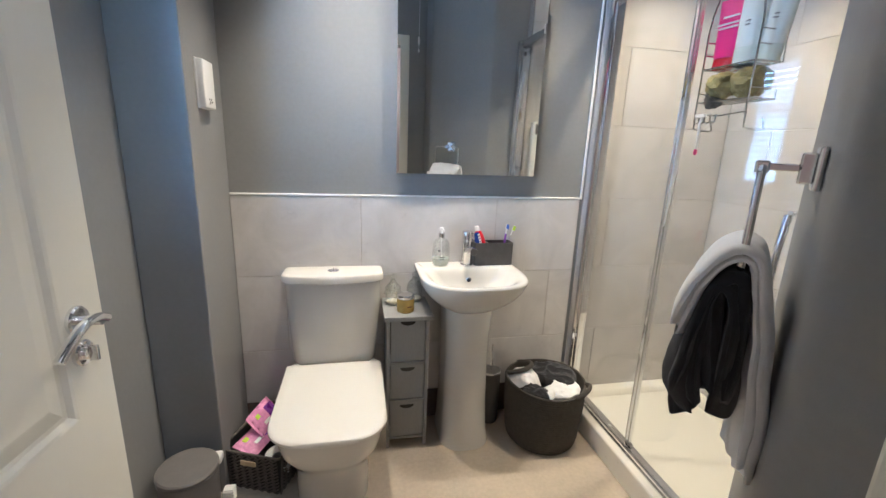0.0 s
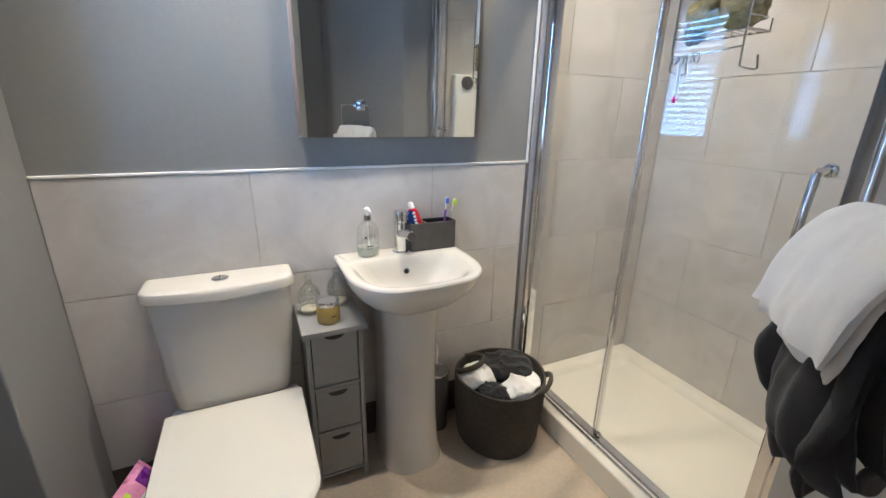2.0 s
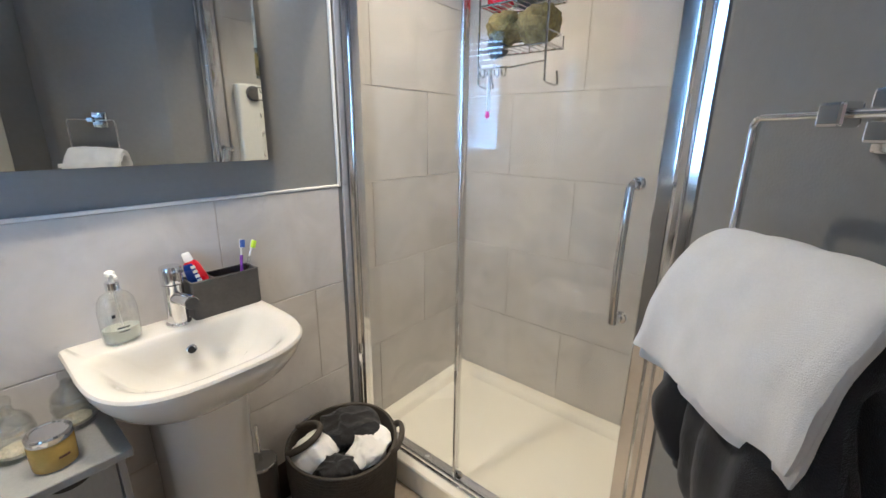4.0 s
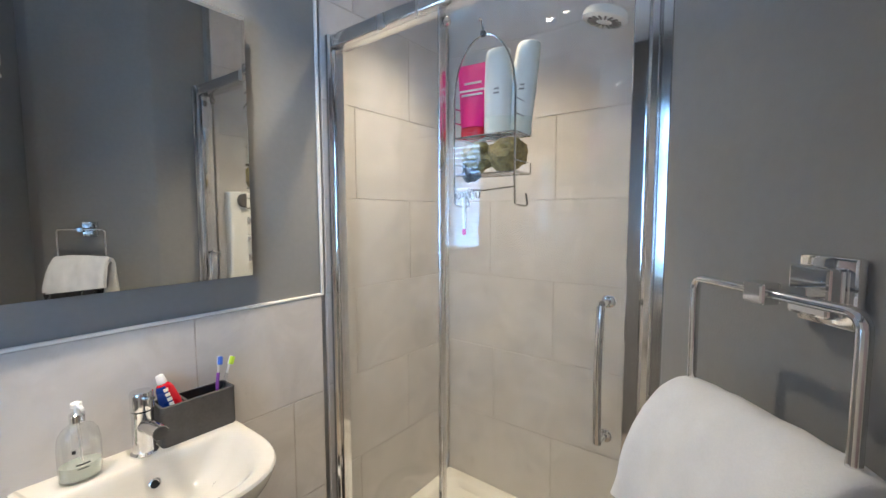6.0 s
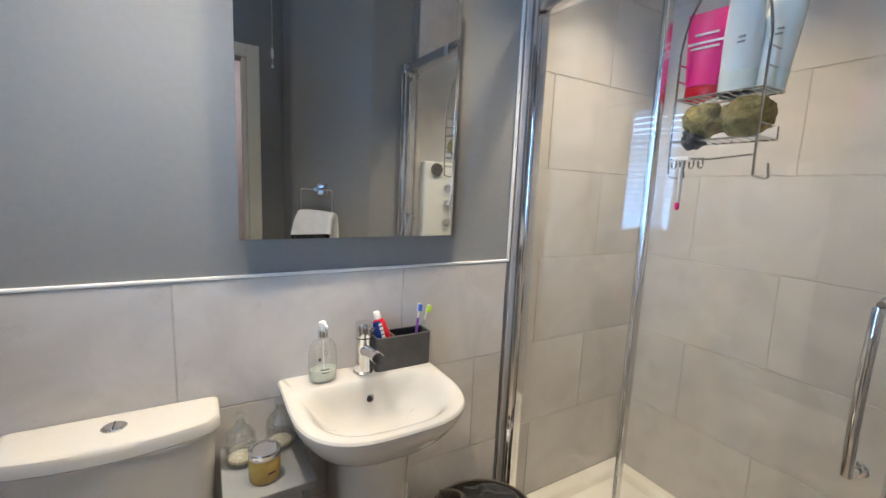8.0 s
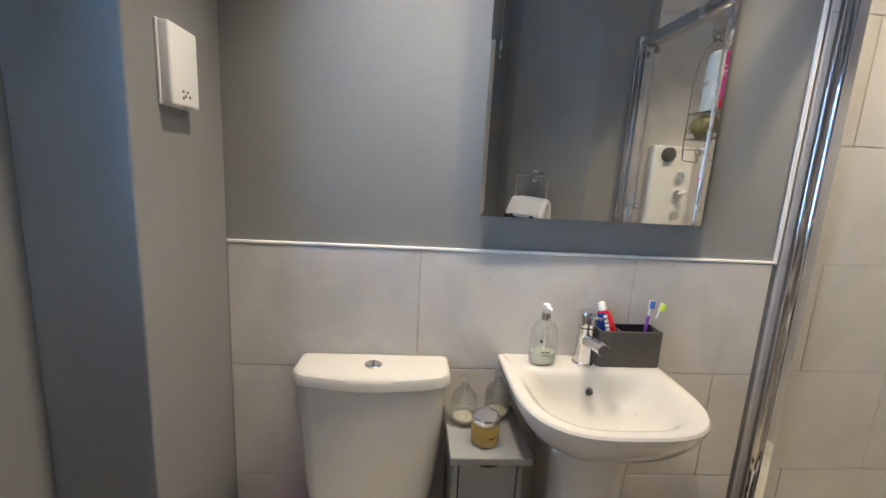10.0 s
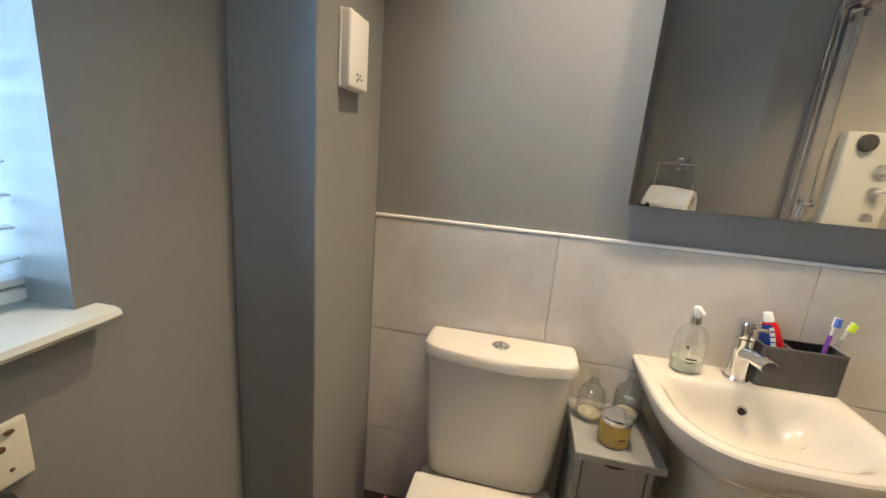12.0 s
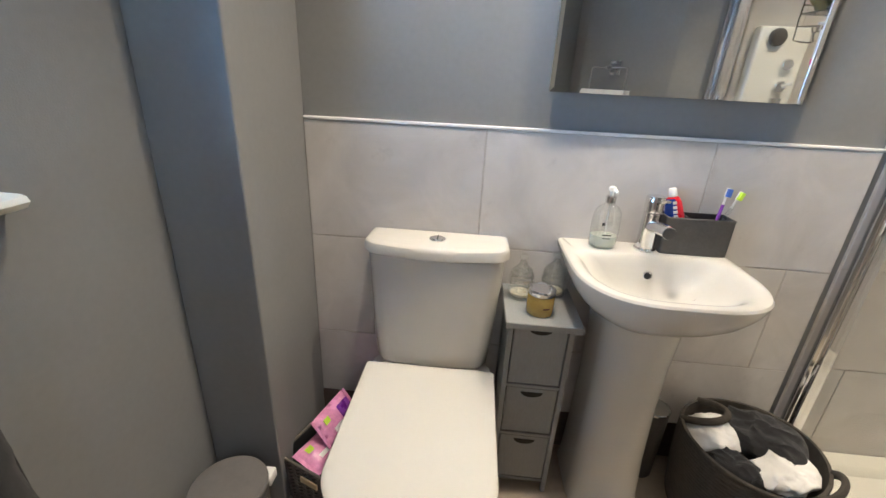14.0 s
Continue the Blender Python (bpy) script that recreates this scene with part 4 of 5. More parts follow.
def soft_bundle(x, y, z, sx, sy, sz, m, lab, seed, turn=0, group="towels in the basket"):
    o = thing("folded_towel", (x, y, z), lab, "towel", group, turn)
    bm = bmesh.new()
    bmesh.ops.create_uvsphere(bm, u_segments=72, v_segments=40, radius=1.0)
    for v in bm.verts:
        e = 0.75
        v.co = Vector([math.copysign(abs(c) ** e, c) for c in v.co])
        v.co.x *= sx
        v.co.y *= sy
        v.co.z *= sz
    crumple(bm, 0.009, 11, seed)
    crumple(bm, 0.005, 30, seed + 3)
    off = Vector((seed * 2.1, seed * 4.7, seed * 1.3))
    for v in bm.verts:
        n = v.co.normalized()
        crease = 1 - abs(noise.noise(v.co * 13 + off))
        fine = 1 - abs(noise.noise(v.co * 31 + off * 2))
        v.co += n * (0.016 * (crease ** 4 - 0.45) + 0.005 * (fine ** 3 - 0.4))
    part("fabric", bm, m, o, "", True)


soft_bundle(1.428, 1.848, 0.262, 0.112, 0.088, 0.042, "towel_d", "charcoal crumpled towel in the rope basket", 2, -35)
soft_bundle(1.290, 1.732, 0.250, 0.068, 0.048, 0.034, "towel_d", "charcoal rolled towel in the rope basket", 5, -45)
soft_bundle(1.280, 1.850, 0.258, 0.078, 0.066, 0.038, "towel_w", "white bundled towel under the handle of the rope basket", 7, 35)
soft_bundle(1.412, 1.722, 0.262, 0.096, 0.062, 0.026, "towel_w", "white folded towel in the rope basket", 9, 22)
soft_bundle(1.359, 1.800, 0.16, 0.12, 0.12, 0.07, "towel_d", "charcoal towel filling the rope basket", 4, 0)


# ---------------------------------------------------------------- pedal bin, woven box, wipes
o = thing("pedal_bin", (-0.070, 1.516, 0), "small grey round bin with a lid, in the corner", "bin")
part("bin_body", lathe([(0.088, 0), (0.089, 0.006), (0.092, 0.20), (0.0925, 0.212)], 44), "bin", o, "", True)
part("bin_rim", lathe([(0.0935, 0.212), (0.0945, 0.216), (0.0945, 0.226), (0.0925, 0.2275)], 44), "bin", o, "", True)
part("bin_lid", lathe([(0.0945, 0.2285), (0.0955, 0.231), (0.0950, 0.238), (0.090, 0.243), (0.05, 0.2465), (0.001, 0.2475)], 44), "bin", o, "", True)
part("lid_hinge", box(0.062, 0.092, 0.035, 0.075, 0.205, 0.236, 0.006), "white_pl", o, "pale plastic hinge block", True)

# unidentified small white object, built as a stack of ridges
o = thing("white_ridged_unit", (0.022, 1.605, 0), "small white ridged plastic unit beside the bin", "plug")
for k in range(4):
    part("ridge", box(-0.02, 0.02, -0.018, 0.018, 0.002 + k * 0.014, 0.012 + k * 0.014, 0.003), "white_pl", o)
part("core", box(-0.017, 0.017, -0.015, 0.015, 0.0, 0.058, 0.002), "white_pl", o)


def woven_box():
    o = thing("woven_storage_box", (0.13, 1.735, 0), "dark woven storage box in a zigzag weave", "box", "", -22)
    W, D, H = 0.125, 0.105, 0.165
    bm = bmesh.new()
    loft([rrect(-W * s, W * s, -D * s, D * s, 0.012, z, 3) for z, s in ((0, 0.9), (H, 1.0))] + [rrect(-W * s, W * s, -D * s, D * s, 0.012, z, 3) for z, s in ((H, 0.95), (0.01, 0.86))], True, True, bm)
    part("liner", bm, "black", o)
    # zigzag plaited strands on the four sides
    for side in range(4):
        bm = bmesh.new()
        half = W if side % 2 == 0 else D
        depth = D if side % 2 == 0 else W
        rows, cols = 11, int(half * 2 / 0.016)
        for r in range(rows):
            for c in range(cols):
                u = -half * 0.93 + (c + 0.5) * 2 * half * 0.93 / cols
                z = (r + 0.5) * H / rows
                s = 0.9 + 0.1 * z / H
                up = 1 if c % 2 == 0 else -1
                d = depth * s + 0.002
                w = half * 0.93 / cols * 1.02
                a, b = (u - w, z - up * 0.006), (u + w, z + up * 0.006)
                q = [(a[0], a[1] - 0.0042), (b[0], b[1] - 0.0042), (b[0], b[1] + 0.0042), (a[0], a[1] + 0.0042)]
                f0 = [(x, -d - 0.001, zz_) for x, zz_ in q]
                cxq, czq = sum(x for x, _ in q) / 4, sum(zz_ for _, zz_ in q) / 4
                f1 = [(cxq + (x - cxq) * 0.8, -d - 0.0045, czq + (zz_ - czq) * 0.7) for x, zz_ in q]
                loft([f0, f1], False, True, bm)
        bmesh.ops.rotate(bm, cent=(0, 0, 0), matrix=Matrix.Rotation(radians(90 * side), 3, 'Z'), verts=bm.verts)
        tagged(part("weave_panel", bm, "weave", o, "zigzag dark weave"), kind="stuff")
    part("rim", tube(rrect(-W, W, -D, D, 0.012, H + 0.001, 3), 0.005, 8, closed=True), "weave", o, "", True)
    part("handle_tag", box(-0.032, 0.032, -D - 0.012, -D - 0.006, 0.122, 0.144, 0.003), "kraft", o, "beige handle slot")
    return o


woven_box()


def wipes_pack(x, y, z, rx, ry, rz, m, lab):
    o = thing("wipes_packet", (x, y, z), lab, "packet", "packets in the box")
    o.matrix_basis = pose(x, y, z, rx, ry, rz)
    bm = bmesh.new()
    n, k = 15, 10
    top, bot = [], []
    for i in range(n):
        for j in range(k):
            u, v = -1 + 2 * i / (n - 1), -1 + 2 * j / (k - 1)
            puff = 0.022 * (1 - u ** 4) * (1 - v ** 4) + 0.003 * noise.noise((u * 3 + x * 9, v * 3, 0))
            top.append((u * 0.085, v * 0.05, puff))
            bot.append((u * 0.085, v * 0.05, -puff))
    vt, vb = [bm.verts.new(p) for p in top], [bm.verts.new(p) for p in bot]
    for i in range(n - 1):
        for j in range(k - 1):
            a, b, c, d = i * k + j, (i + 1) * k + j, (i + 1) * k + j + 1, i * k + j + 1
            bm.faces.new((vt[a], vt[b], vt[c], vt[d]))
            bm.faces.new((vb[d], vb[c], vb[b], vb[a]))
    bmesh.ops.remove_doubles(bm, verts=bm.verts, dist=1e-4)
    part("film", bm, m, o, "", True)
    for sx in (-1, 1):
        xs = sorted((sx * 0.084, sx * 0.096))
        part("crimped_end", box(xs[0], xs[1], -0.049, 0.049, -0.001, 0.001), m, o)
    part("purple_print", box(0.0, 0.06, -0.03, 0.03, 0.0215, 0.0232, 0.0006), "violet", o, "violet printed panel")
    part("print_bar", box(-0.055, -0.008, -0.026, -0.012, 0.0205, 0.0222, 0.0004), "white_pl", o)
    part("print_flash", box(-0.07, -0.045, 0.012, 0.03, 0.0175, 0.0200, 0.0004), "lime", o, "lime green flash")


wipes_pack(0.112, 1.815, 0.205, 48, 6, 78, "pink_film", "pink and violet packet of wipes in the woven box")
wipes_pack(0.100, 1.745, 0.158, 16, 4, 70, "pink_film", "pink and violet packet of wipes in the woven box")
o = thing("toilet_roll", (0.16, 1.70, 0.108), "white paper toilet roll in the woven box", "toilet roll")
o.matrix_basis = pose(0.175, 1.69, 0.035, 18, 10, 0)
part("paper", lathe([(0.02, 0), (0.052, 0), (0.052, 0.095), (0.02, 0.095), (0.02, 0.001)], 36, cap0=False, cap1=False), "towel_w", o, "", True)


# ---------------------------------------------------------------- shower
def shower_tray():
    o = thing("shower_tray", (0, 0, 0), "cream low shower tray with a raised rim", "shower tray")
    X0, X1, Y0, Y1 = 1.557, FARX - 0.009, SHY + 0.009, BACK - 0.010
    rings = [rrect(X0 + a, X1 - b, Y0 + b, Y1 - b, r, z, 6) for a, b, r, z in ((0.0, 0.0, 0.006, 0.0), (0.0, 0.0, 0.006, 0.096), (0.004, 0.0, 0.006, 0.101), (0.09, 0.045, 0.03, 0.101), (0.10, 0.055, 0.04, 0.095), (0.112, 0.068, 0.05, 0.070), (0.13, 0.085, 0.06, 0.064), (0.22, 0.17, 0.06, 0.060))]
    part("tray_body", loft(rings), "tray", o, "", True)
    return o


shower_tray()


def enclosure():
    o = thing("shower_enclosure", (0, 0, 0.1015), "chrome-framed glass shower enclosure with a sliding door", "shower screen")
    Z1 = 1.90                      # rail top above the tray
    ya, yb, ym = 0.918, 1.988, 1.516
    for y0_, y1_, nm in ((yb - 0.030, yb, 0), (ya, ya + 0.048, 1)):
        out, s_ = (y1_, -1) if nm == 0 else (y0_, 1)
        w_ = y1_ - y0_
        prof_ = [(1.634, out), (1.583, out), (1.577, out + s_ * 0.10 * w_), (1.577, out + s_ * 0.42 * w_), (1.584, out + s_ * 0.50 * w_), (1.577, out + s_ * 0.58 * w_), (1.575, out + s_ * 0.80 * w_), (1.582, out + s_ * 0.94 * w_), (1.594, out + s_ * w_), (1.634, out + s_ * w_)]
        post = part("wall_post", prism(prof_, 0.0, Z1), "bright_alu", o, "polished aluminium post")
        ys = (y0_ - 0.012, y0_ + 0.001) if nm == 0 else (y1_ - 0.001, y1_ + 0.030)
        part("post_channel", box(1.590, 1.622, ys[0], ys[1], 0.001, Z1 - 0.05, 0.003), "chrome", post)
    part("top_rail", box(1.582, 1.648, ya + 0.048, yb - 0.03, Z1 - 0.045, Z1, 0.008, 3), "alu", o, "satin aluminium rail", True)
    part("bottom_track", box(1.588, 1.650, ya + 0.048, yb - 0.03, 0.0, 0.010, 0.002), "alu", o)
    part("track_lip", box(1.594, 1.600, ya + 0.048, yb - 0.03, 0.010, 0.024, 0.001), "chrome", o)
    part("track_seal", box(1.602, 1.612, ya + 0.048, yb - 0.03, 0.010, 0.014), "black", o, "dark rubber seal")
    fixed = part("fixed_pane", box(1.603, 1.609, ym - 0.01, yb - 0.03, 0.018, Z1 - 0.045), "pane", o, "clear fixed glass panel")
    fixed.visible_shadow = False
    door = part("sliding_door", box(1.630, 1.636, ya + 0.060, ym, 0.022, Z1 - 0.047), "pane", o, "clear sliding glass door")
    door.visible_shadow = False
    part("door_stile", box(1.622, 1.643, ym - 0.004, ym + 0.012, 0.012, Z1 - 0.046, 0.003), "alu", door)
    part("pane_edge", box(1.600, 1.612, ym - 0.014, ym - 0.008, 0.02, Z1 - 0.046, 0.002), "alu", o)
    part("closing_stile", box(1.622, 1.643, ya + 0.052, ya + 0.068, 0.012, Z1 - 0.046, 0.003), "chrome", door)
    for y_ in (ym - 0.02, ya + 0.12):
        bm = lathe([(0.012, -0.006), (0.013, 0), (0.012, 0.007), (0.005, 0.009)], 20)
        bmesh.ops.rotate(bm, cent=(0, 0, 0), matrix=Matrix.Rotation(radians(-90), 3, 'Y'), verts=bm.verts)
        bmesh.ops.translate(bm, vec=(1.622, y_, 0.028), verts=bm.verts)
        part("roller", bm, "wire", door, "", True)
        bm = lathe([(0.014, -0.006), (0.015, 0), (0.014, 0.007), (0.005, 0.009)], 20)
        bmesh.ops.rotate(bm, cent=(0, 0, 0), matrix=Matrix.Rotation(radians(-90), 3, 'Y'), verts=bm.verts)
        bmesh.ops.translate(bm, vec=(1.622, y_, Z1 - 0.075), verts=bm.verts)
        part("roller", bm, "wire", door, "", True)
    # bowed bar handle on two stand-offs
    hy, top, low = 1.038, 1.090, 0.775
    pts = [(1.588 - 0.012 * math.sin(math.pi * i / 12), hy + 0.006, low + (top - low) * i / 12 - 0.004) for i in range(13)]
    h = part("bar_handle", tube(pts, 0.0095, 16), "chrome", door, "polished chrome bowed bar handle", True)
    for z in (low, top):
        part("handle_mount", tube([(1.630, hy, z), (1.588, hy + 0.004, z)], 0.0075, 14), "chrome", door, "", True)
        c = lathe([(0.015, 0), (0.015, 0.006), (0.011, 0.009)], 24)
        bmesh.ops.rotate(c, cent=(0, 0, 0), matrix=Matrix.Rotation(radians(-90), 3, 'Y'), verts=c.verts)
        bmesh.ops.translate(c, vec=(1.6295, hy, z), verts=c.verts)
        part("handle_boss", c, "chrome", door, "", True)
    return o


enclosure()

# shower panel on the end wall, seen in the mirror
o = thing("thermostatic_shower", (1.80, SHY + 0.009, 0.55), "white thermostatic shower panel with a round dial", "shower panel")
part("panel_body", box(-0.10, 0.12, 0, 0.055, 0, 0.95, 0.012, 3), "panel_w", o, "", True)
for x, z, r, m in ((-0.025, 0.905, 0.036, "holder"), (0.05, 0.80, 0.024, "chrome"), (0.05, 0.71, 0.024, "chrome"), (0.05, 0.60, 0.024, "chrome")):
    bm = lathe([(r, 0), (r, 0.012), (r * 0.85, 0.018), (0.001, 0.019)], 28)
    bmesh.ops.rotate(bm, cent=(0, 0, 0), matrix=Matrix.Rotation(radians(-90), 3, 'X'), verts=bm.verts)
    bmesh.ops.translate(bm, vec=(x, 0.055, z), verts=bm.verts)
    part("control_dial", bm, m, o, "", True)
part("dial_lever", tube([(0.05, 0.075, 0.71), (0.075, 0.10, 0.725)], 0.008, 12), "white_pl", o, "", True)

# round shower head on an arm from the end wall
o = thing("overhead_shower", (1.965, SHY + 0.008, 2.04), "round white shower head on a chrome wall arm", "shower head")
part("wall_flange", loft([[(r * math.cos(2 * math.pi * i / 24), y, r * math.sin(2 * math.pi * i / 24)) for i in range(24)] for r, y in ((0.026, 0), (0.026, 0.006), (0.014, 0.010))]), "chrome", o, "", True)
part("arm", tube([(0, 0.006, 0), (0, 0.10, 0.012), (0, 0.17, 0.004), (0, 0.20, -0.02), (0, 0.21, -0.04)], 0.009, 14), "chrome", o, "", True)
bm = lathe([(0.014, 0.035), (0.030, 0.028), (0.060, 0.016), (0.066, 0.006), (0.066, -0.008), (0.060, -0.012), (0.001, -0.013)], 40)
bmesh.ops.rotate(bm, cent=(0, 0, 0), matrix=Matrix.Rotation(radians(16), 3, 'X'), verts=bm.verts)
bmesh.ops.translate(bm, vec=(0, 0.213, -0.072), verts=bm.verts)
head = part("rose_head", bm, "panel_w", o, "white spray head", True)
for i in range(16):
    a = 2 * math.pi * i / 16
    bm = box(0.024, 0.050, -0.003, 0.003, -0.0155, -0.012, 0.001)
    bmesh.ops.rotate(bm, cent=(0, 0, 0), matrix=Matrix.Rotation(a, 3, 'Z'), verts=bm.verts)
    bmesh.ops.rotate(bm, cent=(0, 0, 0), matrix=Matrix.Rotation(radians(16), 3, 'X'), verts=bm.verts)
    bmesh.ops.translate(bm, vec=(0, 0.213, -0.072), verts=bm.verts)
    part("spray_slot", bm, "bin", head)


# ---------------------------------------------------------------- hanging caddy inside the shower door
CX, CY, CZ = 1.645, 1.392, 1.418


def caddy():
    o = thing("shower_caddy", (CX, CY, CZ), "chrome wire shower caddy hung inside the glass door", "caddy")
    Y = 0.098
    # back frame: a tall hoop that runs down to two upturned feet
    hoop = [(0.075, -Y, 0.03), (0.085, -Y, -0.002), (0.07, -Y, -0.006), (0.03, -Y, -0.004), (0.012, -Y, 0.0), (0.008, -Y, 0.06), (0.008, -Y, 0.30)]
    hoop += [(0.008, -Y + 0.002 + (Y - 0.002) * (1 - math.cos(radians(a))), 0.30 + 0.155 * math.sin(radians(a))) for a in range(10, 91, 10)]
    full = hoop + [(x, -y, z) for x, y, z in reversed(hoop[:-1])]
    part("wire_hoop", tube(full, 0.003, 8), "wire", o, "", True)
    part("hanging_hook", tube([(0.006, 0.0, 0.458), (0.004, 0, 0.470), (0.0, 0, 0.488), (-0.010, 0, 0.492), (-0.0125, 0, 0.485)], 0.003, 8), "wire", o, "", True)
    part("hook_cap", lathe([(0.002, 0.449), (0.008, 0.452), (0.008, 0.463), (0.003, 0.467)], 14, 0.006, 0), "holder", o, "black rubber hook cap", True)
    for z0_, dep, hts in ((0.19, 0.105, (0.0, 0.045, 0.085)), (0.085, 0.105, (0.0, 0.03))):
        sh = part("basket_shelf", tube([(0.008, -Y, z0_), (dep, -Y, z0_), (dep, Y, z0_), (0.008, Y, z0_)], 0.0026, 6, closed=True), "wire", o)
        for hgt in hts[1:]:
            part("rail_wire", tube([(0.008, -Y, z0_ + hgt)] + arc((dep - 0.03, -Y + 0.03, z0_ + hgt), 0.03, 270, 360, 5) + arc((dep - 0.03, Y - 0.03, z0_ + hgt), 0.03, 0, 90, 5) + [(0.008, Y, z0_ + hgt)], 0.0024, 6), "wire", sh, "", True)
        for k in range(9):
            yy = -Y + (k + 0.5) * 2 * Y / 9
            part("floor_wire", tube([(0.008, yy, z0_ - 0.001), (dep, yy, z0_ - 0.001)], 0.0016, 5), "wire", sh)
        for yy in (-Y, 0.0, Y):
            part("upright_wire", tube([(dep, yy * 0.98, z0_), (dep, yy * 0.98, z0_ + hts[-1])], 0.002, 5), "wire", sh)
    part("hook_bar", tube([(0.008, -Y, 0.045), (0.012, 0, 0.038), (0.008, Y, 0.045)], 0.0024, 6), "wire", o)
    for k in range(4):
        yy = 0.012 + k * 0.022
        part("small_hook", tube([(0.010, yy, 0.044), (0.010, yy, 0.026)] + arc((0.0, yy, 0.026), 0.010, 0, -180, 6, "xz") + [(-0.010, yy, 0.032)], 0.0024, 6), "wire", o, "", True)


caddy()


def flat_tube(nm, x, y, z, h, w, d, m, lab, cat, tilt=0, turn=0, capm="white_pl"):
    o = thing(nm, (x, y, z), lab, cat)
    o.matrix_basis = pose(x, y, z, 0, tilt, turn)
    rings = []
    for t in (0.0, 0.03, 0.06, 0.2, 0.5, 0.8, 0.97, 1.0):
        a = w * (0.72 + 0.28 * t) if t > 0.05 else w * 0.7
        b = d * (1 - t) + 0.0015
        rings.append([(b * math.sin(2 * math.pi * i / 24), a * math.cos(2 * math.pi * i / 24), 0.03 + t * (h - 0.03)) for i in range(24)])
    part("tube_body", loft(rings), m, o, "", True)
    part("flip_cap", loft([[(s * d * 0.95 * math.sin(2 * math.pi * i / 24), s * w * 0.7 * math.cos(2 * math.pi * i / 24), z_) for i in range(24)] for z_, s in ((0.0, 0.94), (0.002, 1.0), (0.029, 1.0))]), capm, o, "", True)
    for k, (zz_, ww) in enumerate(((0.72, 0.5), (0.62, 0.75), (0.56, 0.6))):
        part("print_bar", box(-d * (1 - zz_) - 0.006, -d * (1 - zz_) - 0.0025, -w * ww, w * ww, h * zz_, h * zz_ + 0.005), "white_pl", o)
    return o


flat_tube("shampoo_tube", CX + 0.050, CY + 0.062, CZ + 0.193, 0.215, 0.054, 0.020, "pink", "bright magenta squeeze tube in the wire caddy", "tube", 3, 8, "red")
flat_tube("conditioner_tube", CX + 0.080, CY + 0.086, CZ + 0.193, 0.205, 0.040, 0.018, "pink", "bright magenta squeeze tube in the wire caddy", "tube", -3, -10, "red")


def shampoo_bottle(x, y, z, h, r, m, lab, tilt=(0, 0)):
    o = thing("shampoo_bottle", (x, y, z), lab, "bottle", "bottles in the caddy")
    o.matrix_basis = pose(x, y, z, tilt[0], tilt[1], 0)
    part("bottle_body", loft([[(0.7 * s * r * math.cos(2 * math.pi * i / 28), s * r * math.sin(2 * math.pi * i / 28), zz_) for i in range(28)] for zz_, s in ((0, 0.9), (0.004, 1), (h * 0.55, 1.0), (h * 0.9, 0.93), (h * 0.985, 0.86), (h, 0.75))]), m, o, "", True)
    part("base_cap", loft([[(0.7 * s * r * math.cos(2 * math.pi * i / 28), s * r * math.sin(2 * math.pi * i / 28), zz_) for i in range(28)] for zz_, s in ((0.0, 1.015), (0.045, 1.02), (0.047, 1.0))]), "bottle_g", o, "pale green cap", True)
    for k in range(2):
        part("print_bar", box(-0.7 * r - 0.0012, -0.7 * r + 0.004, -r * 0.42, -r * 0.05 * (1 + k), h * 0.46 + k * 0.011, h * 0.46 + k * 0.011 + 0.004), "grey_wood", o)


shampoo_bottle(CX + 0.050, CY - 0.022, CZ + 0.193, 0.230, 0.041, "bottle_w", "white shampoo bottle standing in the wire caddy")
shampoo_bottle(CX + 0.072, CY - 0.070, CZ + 0.193, 0.245, 0.038, "bottle_w", "tall white shampoo bottle leaning in the wire caddy", (6, 4))
shampoo_bottle(CX + 0.083, CY + 0.012, CZ + 0.193, 0.215, 0.030, "bottle_g", "pale green shampoo bottle in the wire caddy")


def sponge(x, y, z, r, seed, lab):
    o = thing("bath_sponge", (x, y, z), lab, "sponge", "sponges in the caddy")
    bm = bmesh.new()
    bmesh.ops.create_icosphere(bm, subdivisions=4, radius=r)
    for v in bm.verts:
        n = v.co.normalized()
        v.co += n * (0.20 * r * noise.noise(n * 2.2 + Vector((seed, 0, 0))) + 0.09 * r * noise.noise(n * 7 + Vector((0, seed, 0))) - 0.05 * r * max(0, noise.noise(n * 16 + Vector((0, 0, seed)))))
        v.co.z *= 0.85
    part("sponge_body", bm, "sponge", o, "", True)


sponge(CX + 0.055, CY - 0.052, CZ + 0.138, 0.054, 3, "large olive natural sponge in the wire caddy")
sponge(CX + 0.040, CY + 0.036, CZ + 0.136, 0.049, 8, "olive natural sponge in the wire caddy")
o = thing("net_scrubber", (CX + 0.025, CY + 0.050, CZ + 0.088), "dark crumpled bath net in the wire caddy", "scrubber")
bm = bmesh.new()
bmesh.ops.create_icosphere(bm, subdivisions=4, radius=0.024)
crumple(bm, 0.010, 40, 3)
part("net", bm, "holder", o, "", False)
o = thing("body_razor", (CX - 0.004, CY + 0.055, CZ - 0.076), "pink and white razor hanging on a caddy hook", "razor")
part("razor_handle", tube([(0, 0, 0.0), (0.001, 0, 0.04), (-0.002, 0, 0.09), (0, 0, 0.118)], 0.0045, 10), "white_pl", o, "", True)
part("grip_end", lathe([(0.003, -0.012), (0.0058, -0.006), (0.0055, 0.004), (0.004, 0.008)], 12), "pink", o, "pink grip end", True)
part("razor_head", box(-0.008, 0.004, -0.02, 0.02, 0.112, 0.122, 0.002), "white_pl", o)


